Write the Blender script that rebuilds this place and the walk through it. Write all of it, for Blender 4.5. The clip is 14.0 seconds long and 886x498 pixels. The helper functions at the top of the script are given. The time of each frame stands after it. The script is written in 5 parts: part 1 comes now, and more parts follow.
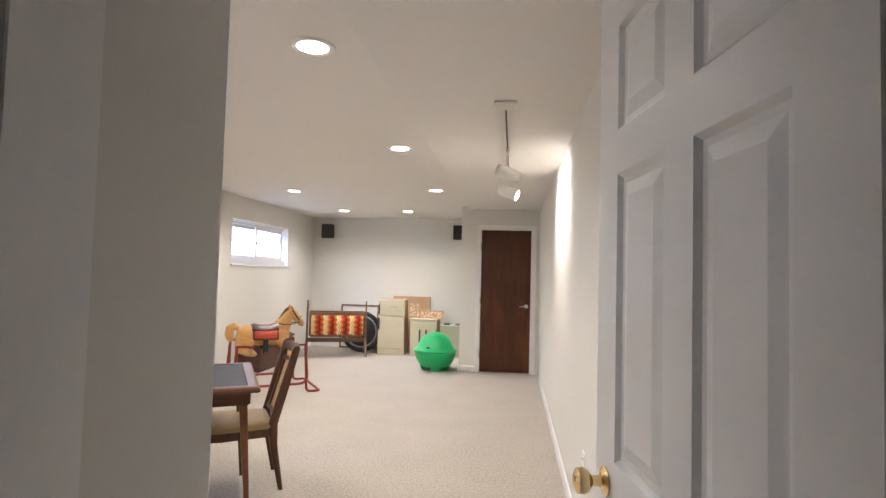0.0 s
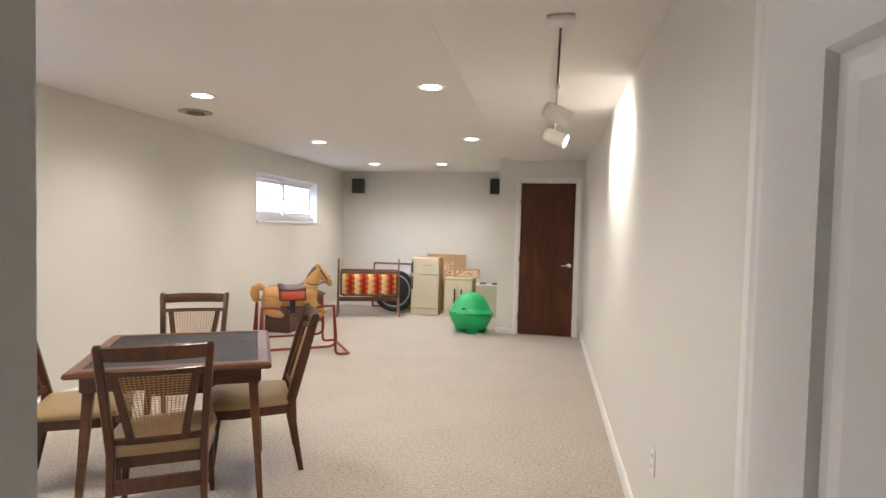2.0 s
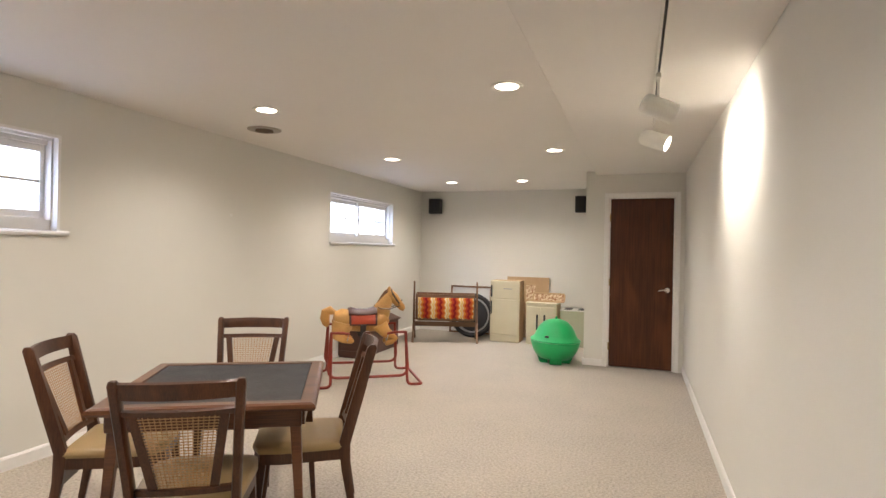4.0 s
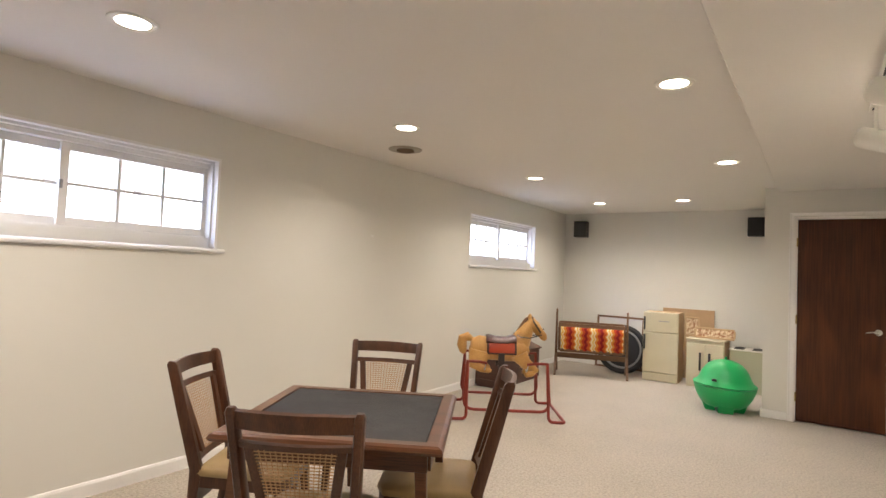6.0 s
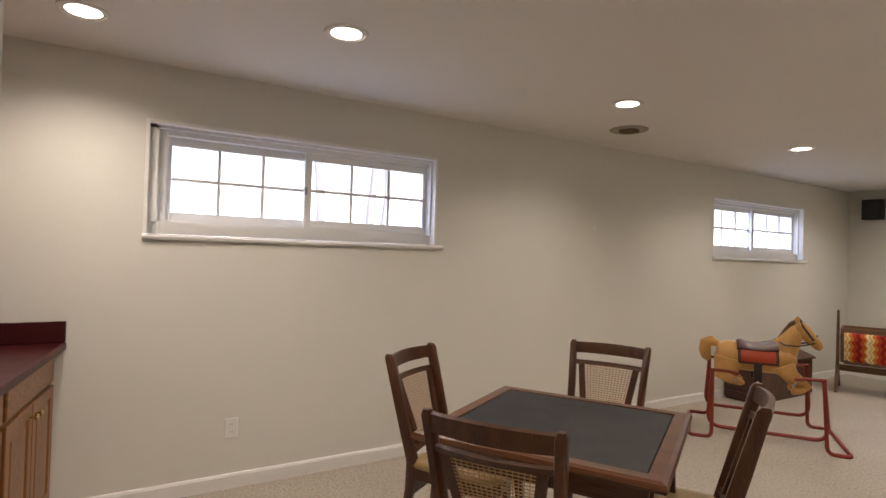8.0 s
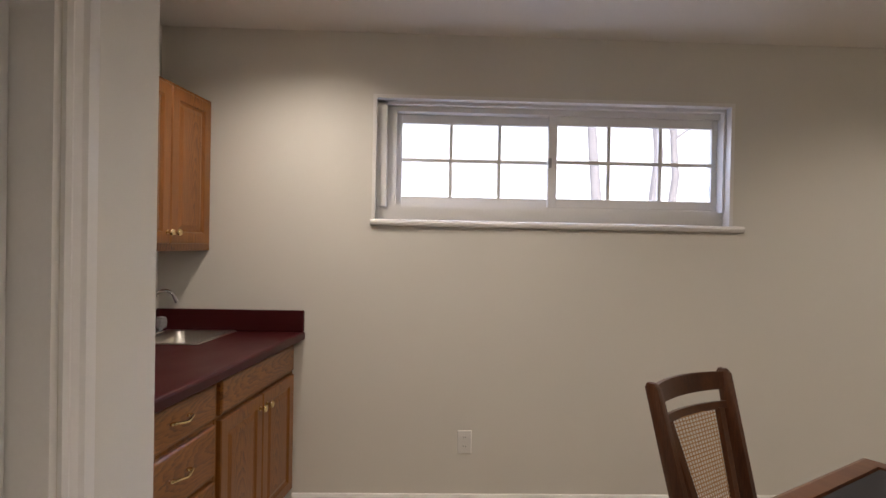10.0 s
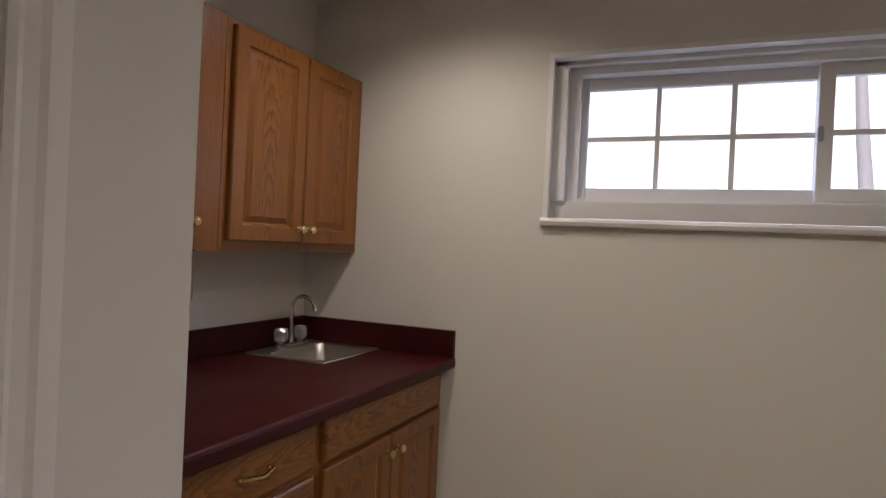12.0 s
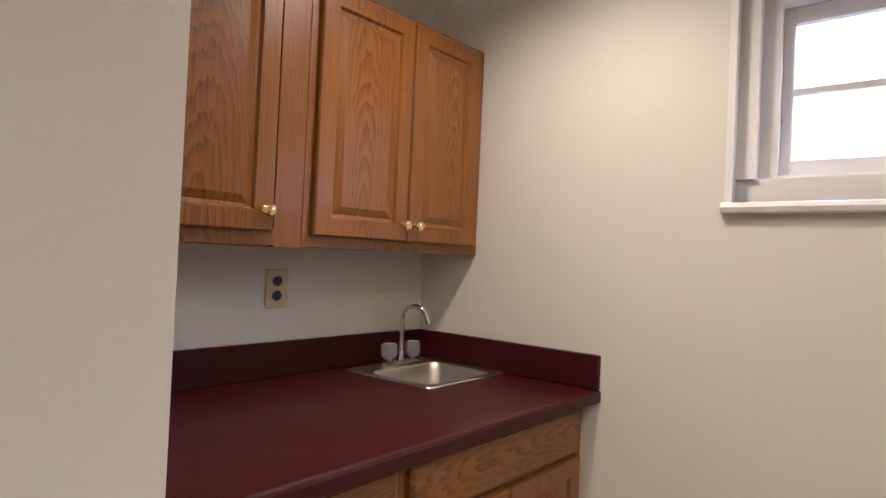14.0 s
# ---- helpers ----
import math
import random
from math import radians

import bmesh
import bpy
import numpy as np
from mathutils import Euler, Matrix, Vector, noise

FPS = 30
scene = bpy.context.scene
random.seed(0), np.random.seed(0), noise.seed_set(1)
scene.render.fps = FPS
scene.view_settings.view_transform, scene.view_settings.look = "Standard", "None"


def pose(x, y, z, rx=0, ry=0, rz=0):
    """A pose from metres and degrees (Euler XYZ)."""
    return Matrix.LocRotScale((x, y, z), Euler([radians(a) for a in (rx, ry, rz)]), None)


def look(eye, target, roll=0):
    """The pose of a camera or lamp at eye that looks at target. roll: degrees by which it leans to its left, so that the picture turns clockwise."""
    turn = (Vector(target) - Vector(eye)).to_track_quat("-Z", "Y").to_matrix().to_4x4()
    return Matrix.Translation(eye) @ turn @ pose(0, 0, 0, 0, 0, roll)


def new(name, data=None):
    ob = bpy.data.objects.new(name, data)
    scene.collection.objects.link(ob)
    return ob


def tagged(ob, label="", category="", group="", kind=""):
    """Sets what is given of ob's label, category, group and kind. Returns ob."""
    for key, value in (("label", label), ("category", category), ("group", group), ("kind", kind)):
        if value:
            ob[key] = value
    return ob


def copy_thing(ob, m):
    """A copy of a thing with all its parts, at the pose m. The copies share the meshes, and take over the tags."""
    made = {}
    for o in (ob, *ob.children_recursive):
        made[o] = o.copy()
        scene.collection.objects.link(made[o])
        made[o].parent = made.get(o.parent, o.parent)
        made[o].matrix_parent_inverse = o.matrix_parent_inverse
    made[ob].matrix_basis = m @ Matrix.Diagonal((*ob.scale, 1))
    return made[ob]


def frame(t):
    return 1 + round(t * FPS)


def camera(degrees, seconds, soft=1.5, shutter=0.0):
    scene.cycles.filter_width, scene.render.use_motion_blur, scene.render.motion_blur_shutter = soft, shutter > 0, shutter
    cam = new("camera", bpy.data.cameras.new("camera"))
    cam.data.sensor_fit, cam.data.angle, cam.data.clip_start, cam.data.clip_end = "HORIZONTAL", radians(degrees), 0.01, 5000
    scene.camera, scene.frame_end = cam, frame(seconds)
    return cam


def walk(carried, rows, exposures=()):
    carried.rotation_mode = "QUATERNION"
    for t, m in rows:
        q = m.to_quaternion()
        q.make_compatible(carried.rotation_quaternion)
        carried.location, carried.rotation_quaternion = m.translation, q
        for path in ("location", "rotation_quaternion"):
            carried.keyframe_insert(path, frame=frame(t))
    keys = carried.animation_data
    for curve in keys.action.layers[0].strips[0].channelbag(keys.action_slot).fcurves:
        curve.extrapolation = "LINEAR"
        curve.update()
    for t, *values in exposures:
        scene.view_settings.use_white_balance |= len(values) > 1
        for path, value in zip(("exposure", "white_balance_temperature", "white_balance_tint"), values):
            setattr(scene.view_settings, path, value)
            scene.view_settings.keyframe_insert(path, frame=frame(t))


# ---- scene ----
cam = camera(78.7, 14.0)
PATH = [
    (0, (-0.867, 1.515, 1.391), (-1.126, 3.497, 1.481), 1.5),
    (0.5, (-0.858, 1.585, 1.388), (-1.146, 3.563, 1.44), 1.8),
    (1, (-0.893, 1.731, 1.399), (-1.201, 3.708, 1.396), 1.8),
    (1.5, (-0.937, 1.879, 1.403), (-1.274, 3.85, 1.357), 1.7),
    (2, (-0.949, 2.001, 1.398), (-1.331, 3.962, 1.323), 1.4),
    (2.5, (-0.965, 2.138, 1.387), (-1.428, 4.082, 1.307), 1.1),
    (5, (-1.088, 2.609, 1.37), (-1.925, 4.425, 1.438), 1.8),
    (5.5, (-1.142, 2.674, 1.367), (-2.095, 4.43, 1.45), 2.2),
    (6, (-1.16, 2.764, 1.363), (-2.299, 4.406, 1.443), 2.4),
    (6.5, (-1.179, 2.857, 1.357), (-2.512, 4.347, 1.427), 2.4),
    (7, (-1.191, 2.915, 1.364), (-2.674, 4.256, 1.421), 2.1),
    (7.5, (-1.21, 2.943, 1.375), (-2.81, 4.142, 1.414), 1.9),
    (8, (-1.249, 2.994, 1.371), (-2.961, 4.026, 1.398), 1.7),
    (8.5, (-1.341, 3.04, 1.36), (-3.146, 3.902, 1.376), 1.4),
    (9, (-1.498, 3.202, 1.326), (-3.411, 3.786, 1.346), 1.1),
    (9.2, (-1.582, 3.249, 1.335), (-3.526, 3.72, 1.34), 1.1),
    (11.5, (-2.321, 3.485, 1.323), (-4.251, 2.961, 1.322), 2.2),
    (12, (-2.51, 3.454, 1.324), (-4.391, 2.774, 1.312), 2.7),
    (12.5, (-2.683, 3.433, 1.297), (-4.484, 2.562, 1.303), 2.9),
    (13, (-2.83, 3.416, 1.304), (-4.546, 2.388, 1.309), 3.1),
    (13.5, (-2.893, 3.391, 1.285), (-4.545, 2.263, 1.303), 3.0),
    (14, (-2.931, 3.371, 1.269), (-4.537, 2.18, 1.296), 2.6),
]
EXPOSURES = [(0.0, 0.58, 5650, 13), (2.5, 0.38, 5860, 13), (5.0, 0.32, 6180, 12), (6.5, 0.13, 6250, 13), (7.5, -0.32, 6330, 14), (8.5, -0.52, 6340, 15), (9.2, -0.54, 6340, 15), (11.5, -1.34, 6200, 17), (12.0, -1.30, 6200, 17), (12.5, -1.16, 6200, 18), (13.0, -0.90, 6260, 19), (14.0, -0.38, 6380, 19)]
walk(cam, [(t, look(eye, target, roll)) for t, eye, target, roll in PATH], EXPOSURES)

# ---- world, sun and large lights ----
world = bpy.data.worlds.new("sky")
scene.world = world
world.use_nodes = True
wn = world.node_tree
sky = wn.nodes.new("ShaderNodeTexSky")
sky.sky_type = "NISHITA"
sky.sun_disc = False
sky.sun_elevation = radians(38)
sky.sun_rotation = radians(90)
sky.dust_density = 3.0
wn.links.new(sky.outputs["Color"], wn.nodes["Background"].inputs["Color"])
wn.nodes["Background"].inputs["Strength"].default_value = 0.15

sun = new("sun", bpy.data.lights.new("sun", "SUN"))
sun.data.energy, sun.data.angle, sun.data.color = 5.0, radians(3), (1.0, 0.95, 0.88)
sun.matrix_world = look((20, 0, 16), (0, 0, 0))

LAMP_WARM = (1.0, 0.876, 0.712)
DOWNLIGHT_WATTS = 86.0
TRACK_WATTS = 23.0
SKY_WATTS = 34.0

# ---- the plan, in metres ----
WX, EX = -4.55, -0.495           # inner faces of the window wall and of the long plain wall
NY, DY = 11.15, 9.30             # far wall, closet front
SY, SY2, KY = 2.685, 2.371, 2.075   # partition face, vestibule corner, kitchenette back wall
CZ, SZ = 2.367, 2.325            # main ceiling, dropped strip
SOF = -1.505                     # edge of the dropped strip
KX = -3.286                      # end of the partition beside the kitchenette


# ---- mesh helpers ----
def box(bm, x0, x1, y0, y1, z0, z1, bevel=0.0, seg=1):
    vs = [bm.verts.new((x, y, z)) for x in (x0, x1) for y in (y0, y1) for z in (z0, z1)]
    fs = [bm.faces.new([vs[i] for i in q]) for q in ((0, 1, 3, 2), (4, 6, 7, 5), (0, 4, 5, 1), (2, 3, 7, 6), (0, 2, 6, 4), (1, 5, 7, 3))]
    if bevel:
        es = list({e for f in fs for e in f.edges})
        bmesh.ops.bevel(bm, geom=es, offset=bevel, segments=seg, profile=0.6, affect="EDGES", clamp_overlap=True)
    return bm


def slab(*a, bevel=0.0, seg=1):
    return box(bmesh.new(), *a, bevel=bevel, seg=seg)


def loft(bm, rings, closed=False, cap=True):
    rows = [[bm.verts.new(p) for p in r] for r in rings]
    n = len(rows[0])
    pairs = list(zip(rows, rows[1:])) + ([(rows[-1], rows[0])] if closed else [])
    for a, b in pairs:
        for i in range(n):
            bm.faces.new((a[i], a[(i + 1) % n], b[(i + 1) % n], b[i]))
    if cap and not closed:
        bm.faces.new(rows[0][::-1])
        bm.faces.new(rows[-1])
    return bm


def ring(c, r, n=10, normal=(0, 0, 1), flat=1.0, up=None):
    q = Vector(normal).to_track_quat("Z", "Y")
    return [Vector(c) + q @ Vector((r * math.cos(2 * math.pi * i / n), r * flat * math.sin(2 * math.pi * i / n), 0)) for i in range(n)]


def tube(bm, pts, r, n=8, closed=False):
    """A round bar along points; r is one radius or one for each point."""
    pts = [Vector(p) for p in pts]
    rs = r if isinstance(r, (list, tuple)) else [r] * len(pts)
    k = len(pts)
    rings, ref = [], None
    for i, p in enumerate(pts):
        a = pts[(i - 1) % k] if (closed or i > 0) else p
        b = pts[(i + 1) % k] if (closed or i < k - 1) else p
        d = (b - a).normalized()
        if ref is None:
            ref = Vector((0, 0, 1)) if abs(d.z) < 0.9 else Vector((1, 0, 0))
        u = (ref - d * ref.dot(d)).normalized()
        ref = u
        v = d.cross(u)
        rings.append([p + rs[i] * (u * math.cos(2 * math.pi * j / n) + v * math.sin(2 * math.pi * j / n)) for j in range(n)])
    return loft(bm, rings, closed=closed)


def bent(pts, r=0.06, seg=4):
    """Points of a bar with its corners rounded."""
    pts = [Vector(p) for p in pts]
    out = [pts[0]]
    for a, b, c in zip(pts, pts[1:], pts[2:]):
        ra = min(r, (a - b).length * 0.45, (c - b).length * 0.45)
        p, q = b + (a - b).normalized() * ra, b + (c - b).normalized() * ra
        for i in range(seg + 1):
            t = i / seg
            out.append(p * (1 - t) ** 2 + b * 2 * t * (1 - t) + q * t * t)
    return out + [pts[-1]]


def lathe(bm, profile, n=24, c=(0, 0, 0)):
    rings = [[(c[0] + r * math.cos(2 * math.pi * i / n), c[1] + r * math.sin(2 * math.pi * i / n), c[2] + z) for i in range(n)] for r, z in profile]
    return loft(bm, rings)


def prism(bm, poly, axis, a, b):
    """A polygon of two coordinates drawn out along an axis from a to b."""
    def at(p, v):
        return {"x": (v, p[0], p[1]), "y": (p[0], v, p[1]), "z": (p[0], p[1], v)}[axis]
    lo, hi = [bm.verts.new(at(p, a)) for p in poly], [bm.verts.new(at(p, b)) for p in poly]
    n = len(poly)
    bm.faces.new(lo)
    bm.faces.new(hi[::-1])
    for i in range(n):
        bm.faces.new((lo[i], hi[i], hi[(i + 1) % n], lo[(i + 1) % n]))
    return bm


def beam(bm, p, q, w, h, w2=None, h2=None, side=(1, 0, 0), bevel=0.0):
    """A squared bar from p to q, w wide along side and h deep, with its own size at either end."""
    p, q = Vector(p), Vector(q)
    d = (q - p).normalized()
    s = Vector(side)
    s = (s - d * s.dot(d)).normalized()
    t = d.cross(s)
    w2, h2 = w2 or w, h2 or h
    vs = []
    for c, a, b in ((p, w, h), (q, w2, h2)):
        vs.append([bm.verts.new(c + s * x * a / 2 + t * y * b / 2) for x, y in ((-1, -1), (1, -1), (1, 1), (-1, 1))])
    fs = [bm.faces.new(vs[0][::-1]), bm.faces.new(vs[1])]
    for i in range(4):
        fs.append(bm.faces.new((vs[0][i], vs[0][(i + 1) % 4], vs[1][(i + 1) % 4], vs[1][i])))
    if bevel:
        bmesh.ops.bevel(bm, geom=list({e for f in fs for e in f.edges}), offset=bevel, segments=2, profile=0.6, affect="EDGES", clamp_overlap=True)
    return bm


def mesh_of(name, bm, material, smooth=False):
    bmesh.ops.recalc_face_normals(bm, faces=bm.faces[:])
    me = bpy.data.meshes.new(name)
    bm.to_mesh(me)
    bm.free()
    me.materials.append(material)
    if smooth:
        me.polygons.foreach_set("use_smooth", [True] * len(me.polygons))
        me.set_sharp_from_angle(angle=radians(40))
    return me


def part(name, bm, material, parent, label="", smooth=False):
    ob = new(name, mesh_of(name, bm, material, smooth))
    ob.parent = parent
    return tagged(ob, label)


def share(name, mesh, parent, m=None):
    ob = new(name, mesh)
    ob.parent = parent
    if m is not None:
        ob.matrix_basis = m
    return ob


def thing(name, m, label, category, group="", kind=""):
    ob = new(name)
    ob.empty_display_size = 0.1
    ob.matrix_basis = m
    return tagged(ob, label, category, group, kind)


def structure(name, bm, material, label="", category="", smooth=False):
    return tagged(new(name, mesh_of(name, bm, material, smooth)), label, category, kind="structure")


# ---- materials ----
def node_material(name):
    m = bpy.data.materials.new(name)
    m.use_nodes = True
    t = m.node_tree
    return m, t, t.nodes["Principled BSDF"]


def surface(name, light, dark, scale=6.0, rough=0.5, bump=0.0, fine=120.0, metal=0.0, spread=0.5, stretch=(1, 1, 1), coat=0.0, rough_var=0.08):
    """Paint, plastic, cloth or metal: two colours mixed by coarse and fine noise, with fine relief."""
    m, t, b = node_material(name)
    co = t.nodes.new("ShaderNodeTexCoord")
    mp = t.nodes.new("ShaderNodeMapping")
    mp.inputs["Scale"].default_value = stretch
    t.links.new(co.outputs["Object"], mp.inputs["Vector"])
    n1, n2 = t.nodes.new("ShaderNodeTexNoise"), t.nodes.new("ShaderNodeTexNoise")
    n1.inputs["Scale"].default_value, n1.inputs["Detail"].default_value = scale, 5
    n2.inputs["Scale"].default_value, n2.inputs["Detail"].default_value = fine, 3
    mix = t.nodes.new("ShaderNodeMath")
    mix.operation = "MULTIPLY_ADD"
    mix.inputs[1].default_value = 0.45
    add = t.nodes.new("ShaderNodeMath")
    add.operation = "MULTIPLY"
    add.inputs[1].default_value = 0.55
    ramp = t.nodes.new("ShaderNodeValToRGB")
    ramp.color_ramp.elements[0].position, ramp.color_ramp.elements[1].position = 0.5 - spread / 2, 0.5 + spread / 2
    ramp.color_ramp.elements[0].color, ramp.color_ramp.elements[1].color = (*dark, 1), (*light, 1)
    for n in (n1, n2):
        t.links.new(mp.outputs["Vector"], n.inputs["Vector"])
    t.links.new(n1.outputs["Fac"], add.inputs[0])
    t.links.new(n2.outputs["Fac"], mix.inputs[0])
    t.links.new(add.outputs[0], mix.inputs[2])
    t.links.new(mix.outputs[0], ramp.inputs["Fac"])
    t.links.new(ramp.outputs["Color"], b.inputs["Base Color"])
    rr = t.nodes.new("ShaderNodeMapRange")
    rr.inputs["To Min"].default_value, rr.inputs["To Max"].default_value = max(0.02, rough - rough_var), min(1, rough + rough_var)
    t.links.new(n1.outputs["Fac"], rr.inputs["Value"])
    t.links.new(rr.outputs["Result"], b.inputs["Roughness"])
    b.inputs["Metallic"].default_value = metal
    b.inputs["Coat Weight"].default_value = coat
    if bump:
        bp = t.nodes.new("ShaderNodeBump")
        bp.inputs["Strength"].default_value, bp.inputs["Distance"].default_value = bump, 0.004
        t.links.new(n2.outputs["Fac"], bp.inputs["Height"])
        t.links.new(bp.outputs["Normal"], b.inputs["Normal"])
    return m


def wood(name, light, mid, dark, along="z", scale=1.0, rough=0.38, swirl=3.0, coat=0.15, bump=0.12, figure=0.16, pores=0.7, tall=0.16):
    """Wood with long grain: broad cathedral figure and fine pores, along one axis of the thing, different on every piece."""
    m, t, b = node_material(name)
    co = t.nodes.new("ShaderNodeTexCoord")
    oi = t.nodes.new("ShaderNodeObjectInfo")
    sh = t.nodes.new("ShaderNodeVectorMath")
    sh.operation = "MULTIPLY_ADD"
    t.links.new(oi.outputs["Random"], sh.inputs[0])
    sh.inputs[1].default_value = (7.3, 3.1, 5.7)
    t.links.new(co.outputs["Object"], sh.inputs[2])
    long, short = {"x": ((tall, 1, 1), (0.03, 1, 1)), "y": ((1, tall, 1), (1, 0.03, 1)), "z": ((1, 1, tall), (1, 1, 0.03))}[along]
    def mapped(v):
        k = t.nodes.new("ShaderNodeMapping")
        k.inputs["Scale"].default_value = v
        t.links.new(sh.outputs[0], k.inputs["Vector"])
        return k
    m1, m2 = mapped(long), mapped(short)
    n1 = t.nodes.new("ShaderNodeTexNoise")
    n1.inputs["Scale"].default_value, n1.inputs["Detail"].default_value = 5.0 * scale, 2
    n1.inputs["Distortion"].default_value = 0.3
    w = t.nodes.new("ShaderNodeMath")
    w.operation = "MULTIPLY"
    w.inputs[1].default_value = 9.0 * swirl
    s = t.nodes.new("ShaderNodeMath")
    s.operation = "SINE"
    n2 = t.nodes.new("ShaderNodeTexNoise")
    n2.inputs["Scale"].default_value, n2.inputs["Detail"].default_value = 160.0 * scale, 4
    t.links.new(m1.outputs[0], n1.inputs["Vector"])
    t.links.new(n1.outputs["Fac"], w.inputs[0])
    t.links.new(w.outputs[0], s.inputs[0])
    t.links.new(m2.outputs[0], n2.inputs["Vector"])
    a = t.nodes.new("ShaderNodeMath")
    a.operation = "MULTIPLY_ADD"
    a.inputs[1].default_value = 0.5 * figure
    t.links.new(s.outputs[0], a.inputs[0])
    pore = t.nodes.new("ShaderNodeMath")
    pore.operation = "MULTIPLY_ADD"
    pore.inputs[1].default_value, pore.inputs[2].default_value = pores, 0.5 - 0.5 * pores
    t.links.new(n2.outputs["Fac"], pore.inputs[0])
    t.links.new(pore.outputs[0], a.inputs[2])
    ramp = t.nodes.new("ShaderNodeValToRGB")
    e = ramp.color_ramp.elements
    e[0].position, e[0].color = 0.28, (*dark, 1)
    e[1].position, e[1].color = 0.68, (*light, 1)
    k = e.new(0.46)
    k.color = (*mid, 1)
    t.links.new(a.outputs[0], ramp.inputs["Fac"])
    t.links.new(ramp.outputs["Color"], b.inputs["Base Color"])
    b.inputs["Roughness"].default_value = rough
    b.inputs["Coat Weight"].default_value = coat
    b.inputs["Coat Roughness"].default_value = 0.25
    bp = t.nodes.new("ShaderNodeBump")
    bp.inputs["Strength"].default_value, bp.inputs["Distance"].default_value = bump, 0.002
    t.links.new(a.outputs[0], bp.inputs["Height"])
    t.links.new(bp.outputs["Normal"], b.inputs["Normal"])
    return m


def oak(name, along):
    """Finished flat-sawn red oak: nested cathedral rings up the middle of each piece, straight grain beside them."""
    m, t, b = node_material(name)
    co, oi = t.nodes.new("ShaderNodeTexCoord"), t.nodes.new("ShaderNodeObjectInfo")
    sh = t.nodes.new("ShaderNodeVectorMath")
    sh.operation = "MULTIPLY_ADD"
    t.links.new(oi.outputs["Random"], sh.inputs[0])
    sh.inputs[1].default_value = (5.3, 3.1, 9.7)
    t.links.new(co.outputs["Object"], sh.inputs[2])
    def noise_node(stretch, scale, detail, distortion=0.0):
        mp, n = t.nodes.new("ShaderNodeMapping"), t.nodes.new("ShaderNodeTexNoise")
        mp.inputs["Scale"].default_value = (stretch, 1, 1) if along == "x" else (1, 1, stretch)
        n.inputs["Scale"].default_value, n.inputs["Detail"].default_value, n.inputs["Distortion"].default_value = scale, detail, distortion
        t.links.new(sh.outputs[0], mp.inputs["Vector"])
        t.links.new(mp.outputs["Vector"], n.inputs["Vector"])
        return n.outputs["Fac"]
    def calc(op, a, c, d=None):
        k = t.nodes.new("ShaderNodeMath")
        k.operation = op
        for i, v in enumerate((a, c, d)):
            if v is None:
                continue
            if isinstance(v, (int, float)):
                k.inputs[i].default_value = v
            else:
                t.links.new(v, k.inputs[i])
        return k.outputs[0]
    # growth rings of a flat-sawn board: a slightly tilted trunk cut by the face of each piece
    gen = t.nodes.new("ShaderNodeSeparateXYZ")
    t.links.new(co.outputs["Generated"], gen.inputs[0])
    across, up_grain = (gen.outputs["Z"], gen.outputs["X"]) if along == "x" else (gen.outputs["X"], gen.outputs["Z"])
    wide, tall = (0.14, 0.62) if along == "x" else (0.33, 0.68)
    chance = oi.outputs["Random"]
    centre = calc("MULTIPLY_ADD", chance, 0.24, 0.36)
    wobble = noise_node(0.45, 7.0, 2)
    jag = noise_node(0.12, 95.0, 3)
    pore = noise_node(0.022, 230.0, 3)
    tone = noise_node(0.15, 3.0, 3)
    u = calc("ADD", calc("MULTIPLY", calc("SUBTRACT", across, centre), wide), calc("MULTIPLY_ADD", wobble, 0.050, -0.025))
    rise = calc("MULTIPLY_ADD", up_grain, tall * 0.105, calc("MULTIPLY_ADD", chance, 0.030, 0.012))
    d = calc("ADD", rise, calc("MULTIPLY_ADD", noise_node(0.5, 9.0, 2), 0.028, -0.014))
    r = calc("SQRT", calc("ADD", calc("MULTIPLY", u, u), calc("MULTIPLY", d, d)), None)
    rings = calc("FRACT", calc("ADD", calc("MULTIPLY", r, 122.0), calc("MULTIPLY", jag, 1.25)), None)
    line = calc("POWER", rings, 2.2)
    side = t.nodes.new("ShaderNodeMapRange")
    side.inputs[1].default_value, side.inputs[2].default_value = 0.020, 0.105
    side.inputs[3].default_value, side.inputs[4].default_value = 1.0, 0.22
    t.links.new(calc("ABSOLUTE", u, None), side.inputs[0])
    gate = calc("MULTIPLY", calc("MULTIPLY_ADD", pore, 1.5, -0.22), side.outputs[0])
    mark = calc("MULTIPLY", line, gate)
    streak = calc("MULTIPLY", calc("SUBTRACT", pore, 0.45), 0.28)
    fac = calc("ADD", calc("ADD", calc("MULTIPLY", mark, 0.60), streak), calc("MULTIPLY_ADD", calc("SUBTRACT", tone, 0.42), 0.30, 0.03))
    ramp = t.nodes.new("ShaderNodeValToRGB")
    e = ramp.color_ramp.elements
    e[0].position, e[0].color = 0.0, (0.262, 0.098, 0.0148, 1)
    e[1].position, e[1].color = 0.62, (0.036, 0.0095, 0.003, 1)
    e.new(0.20).color = (0.176, 0.058, 0.0086, 1)
    t.links.new(fac, ramp.inputs["Fac"])
    t.links.new(ramp.outputs["Color"], b.inputs["Base Color"])
    b.inputs["Roughness"].default_value = 0.36
    b.inputs["Coat Weight"].default_value, b.inputs["Coat Roughness"].default_value = 0.22, 0.16
    bp = t.nodes.new("ShaderNodeBump")
    bp.invert = True
    bp.inputs["Strength"].default_value, bp.inputs["Distance"].default_value = 0.15, 0.002
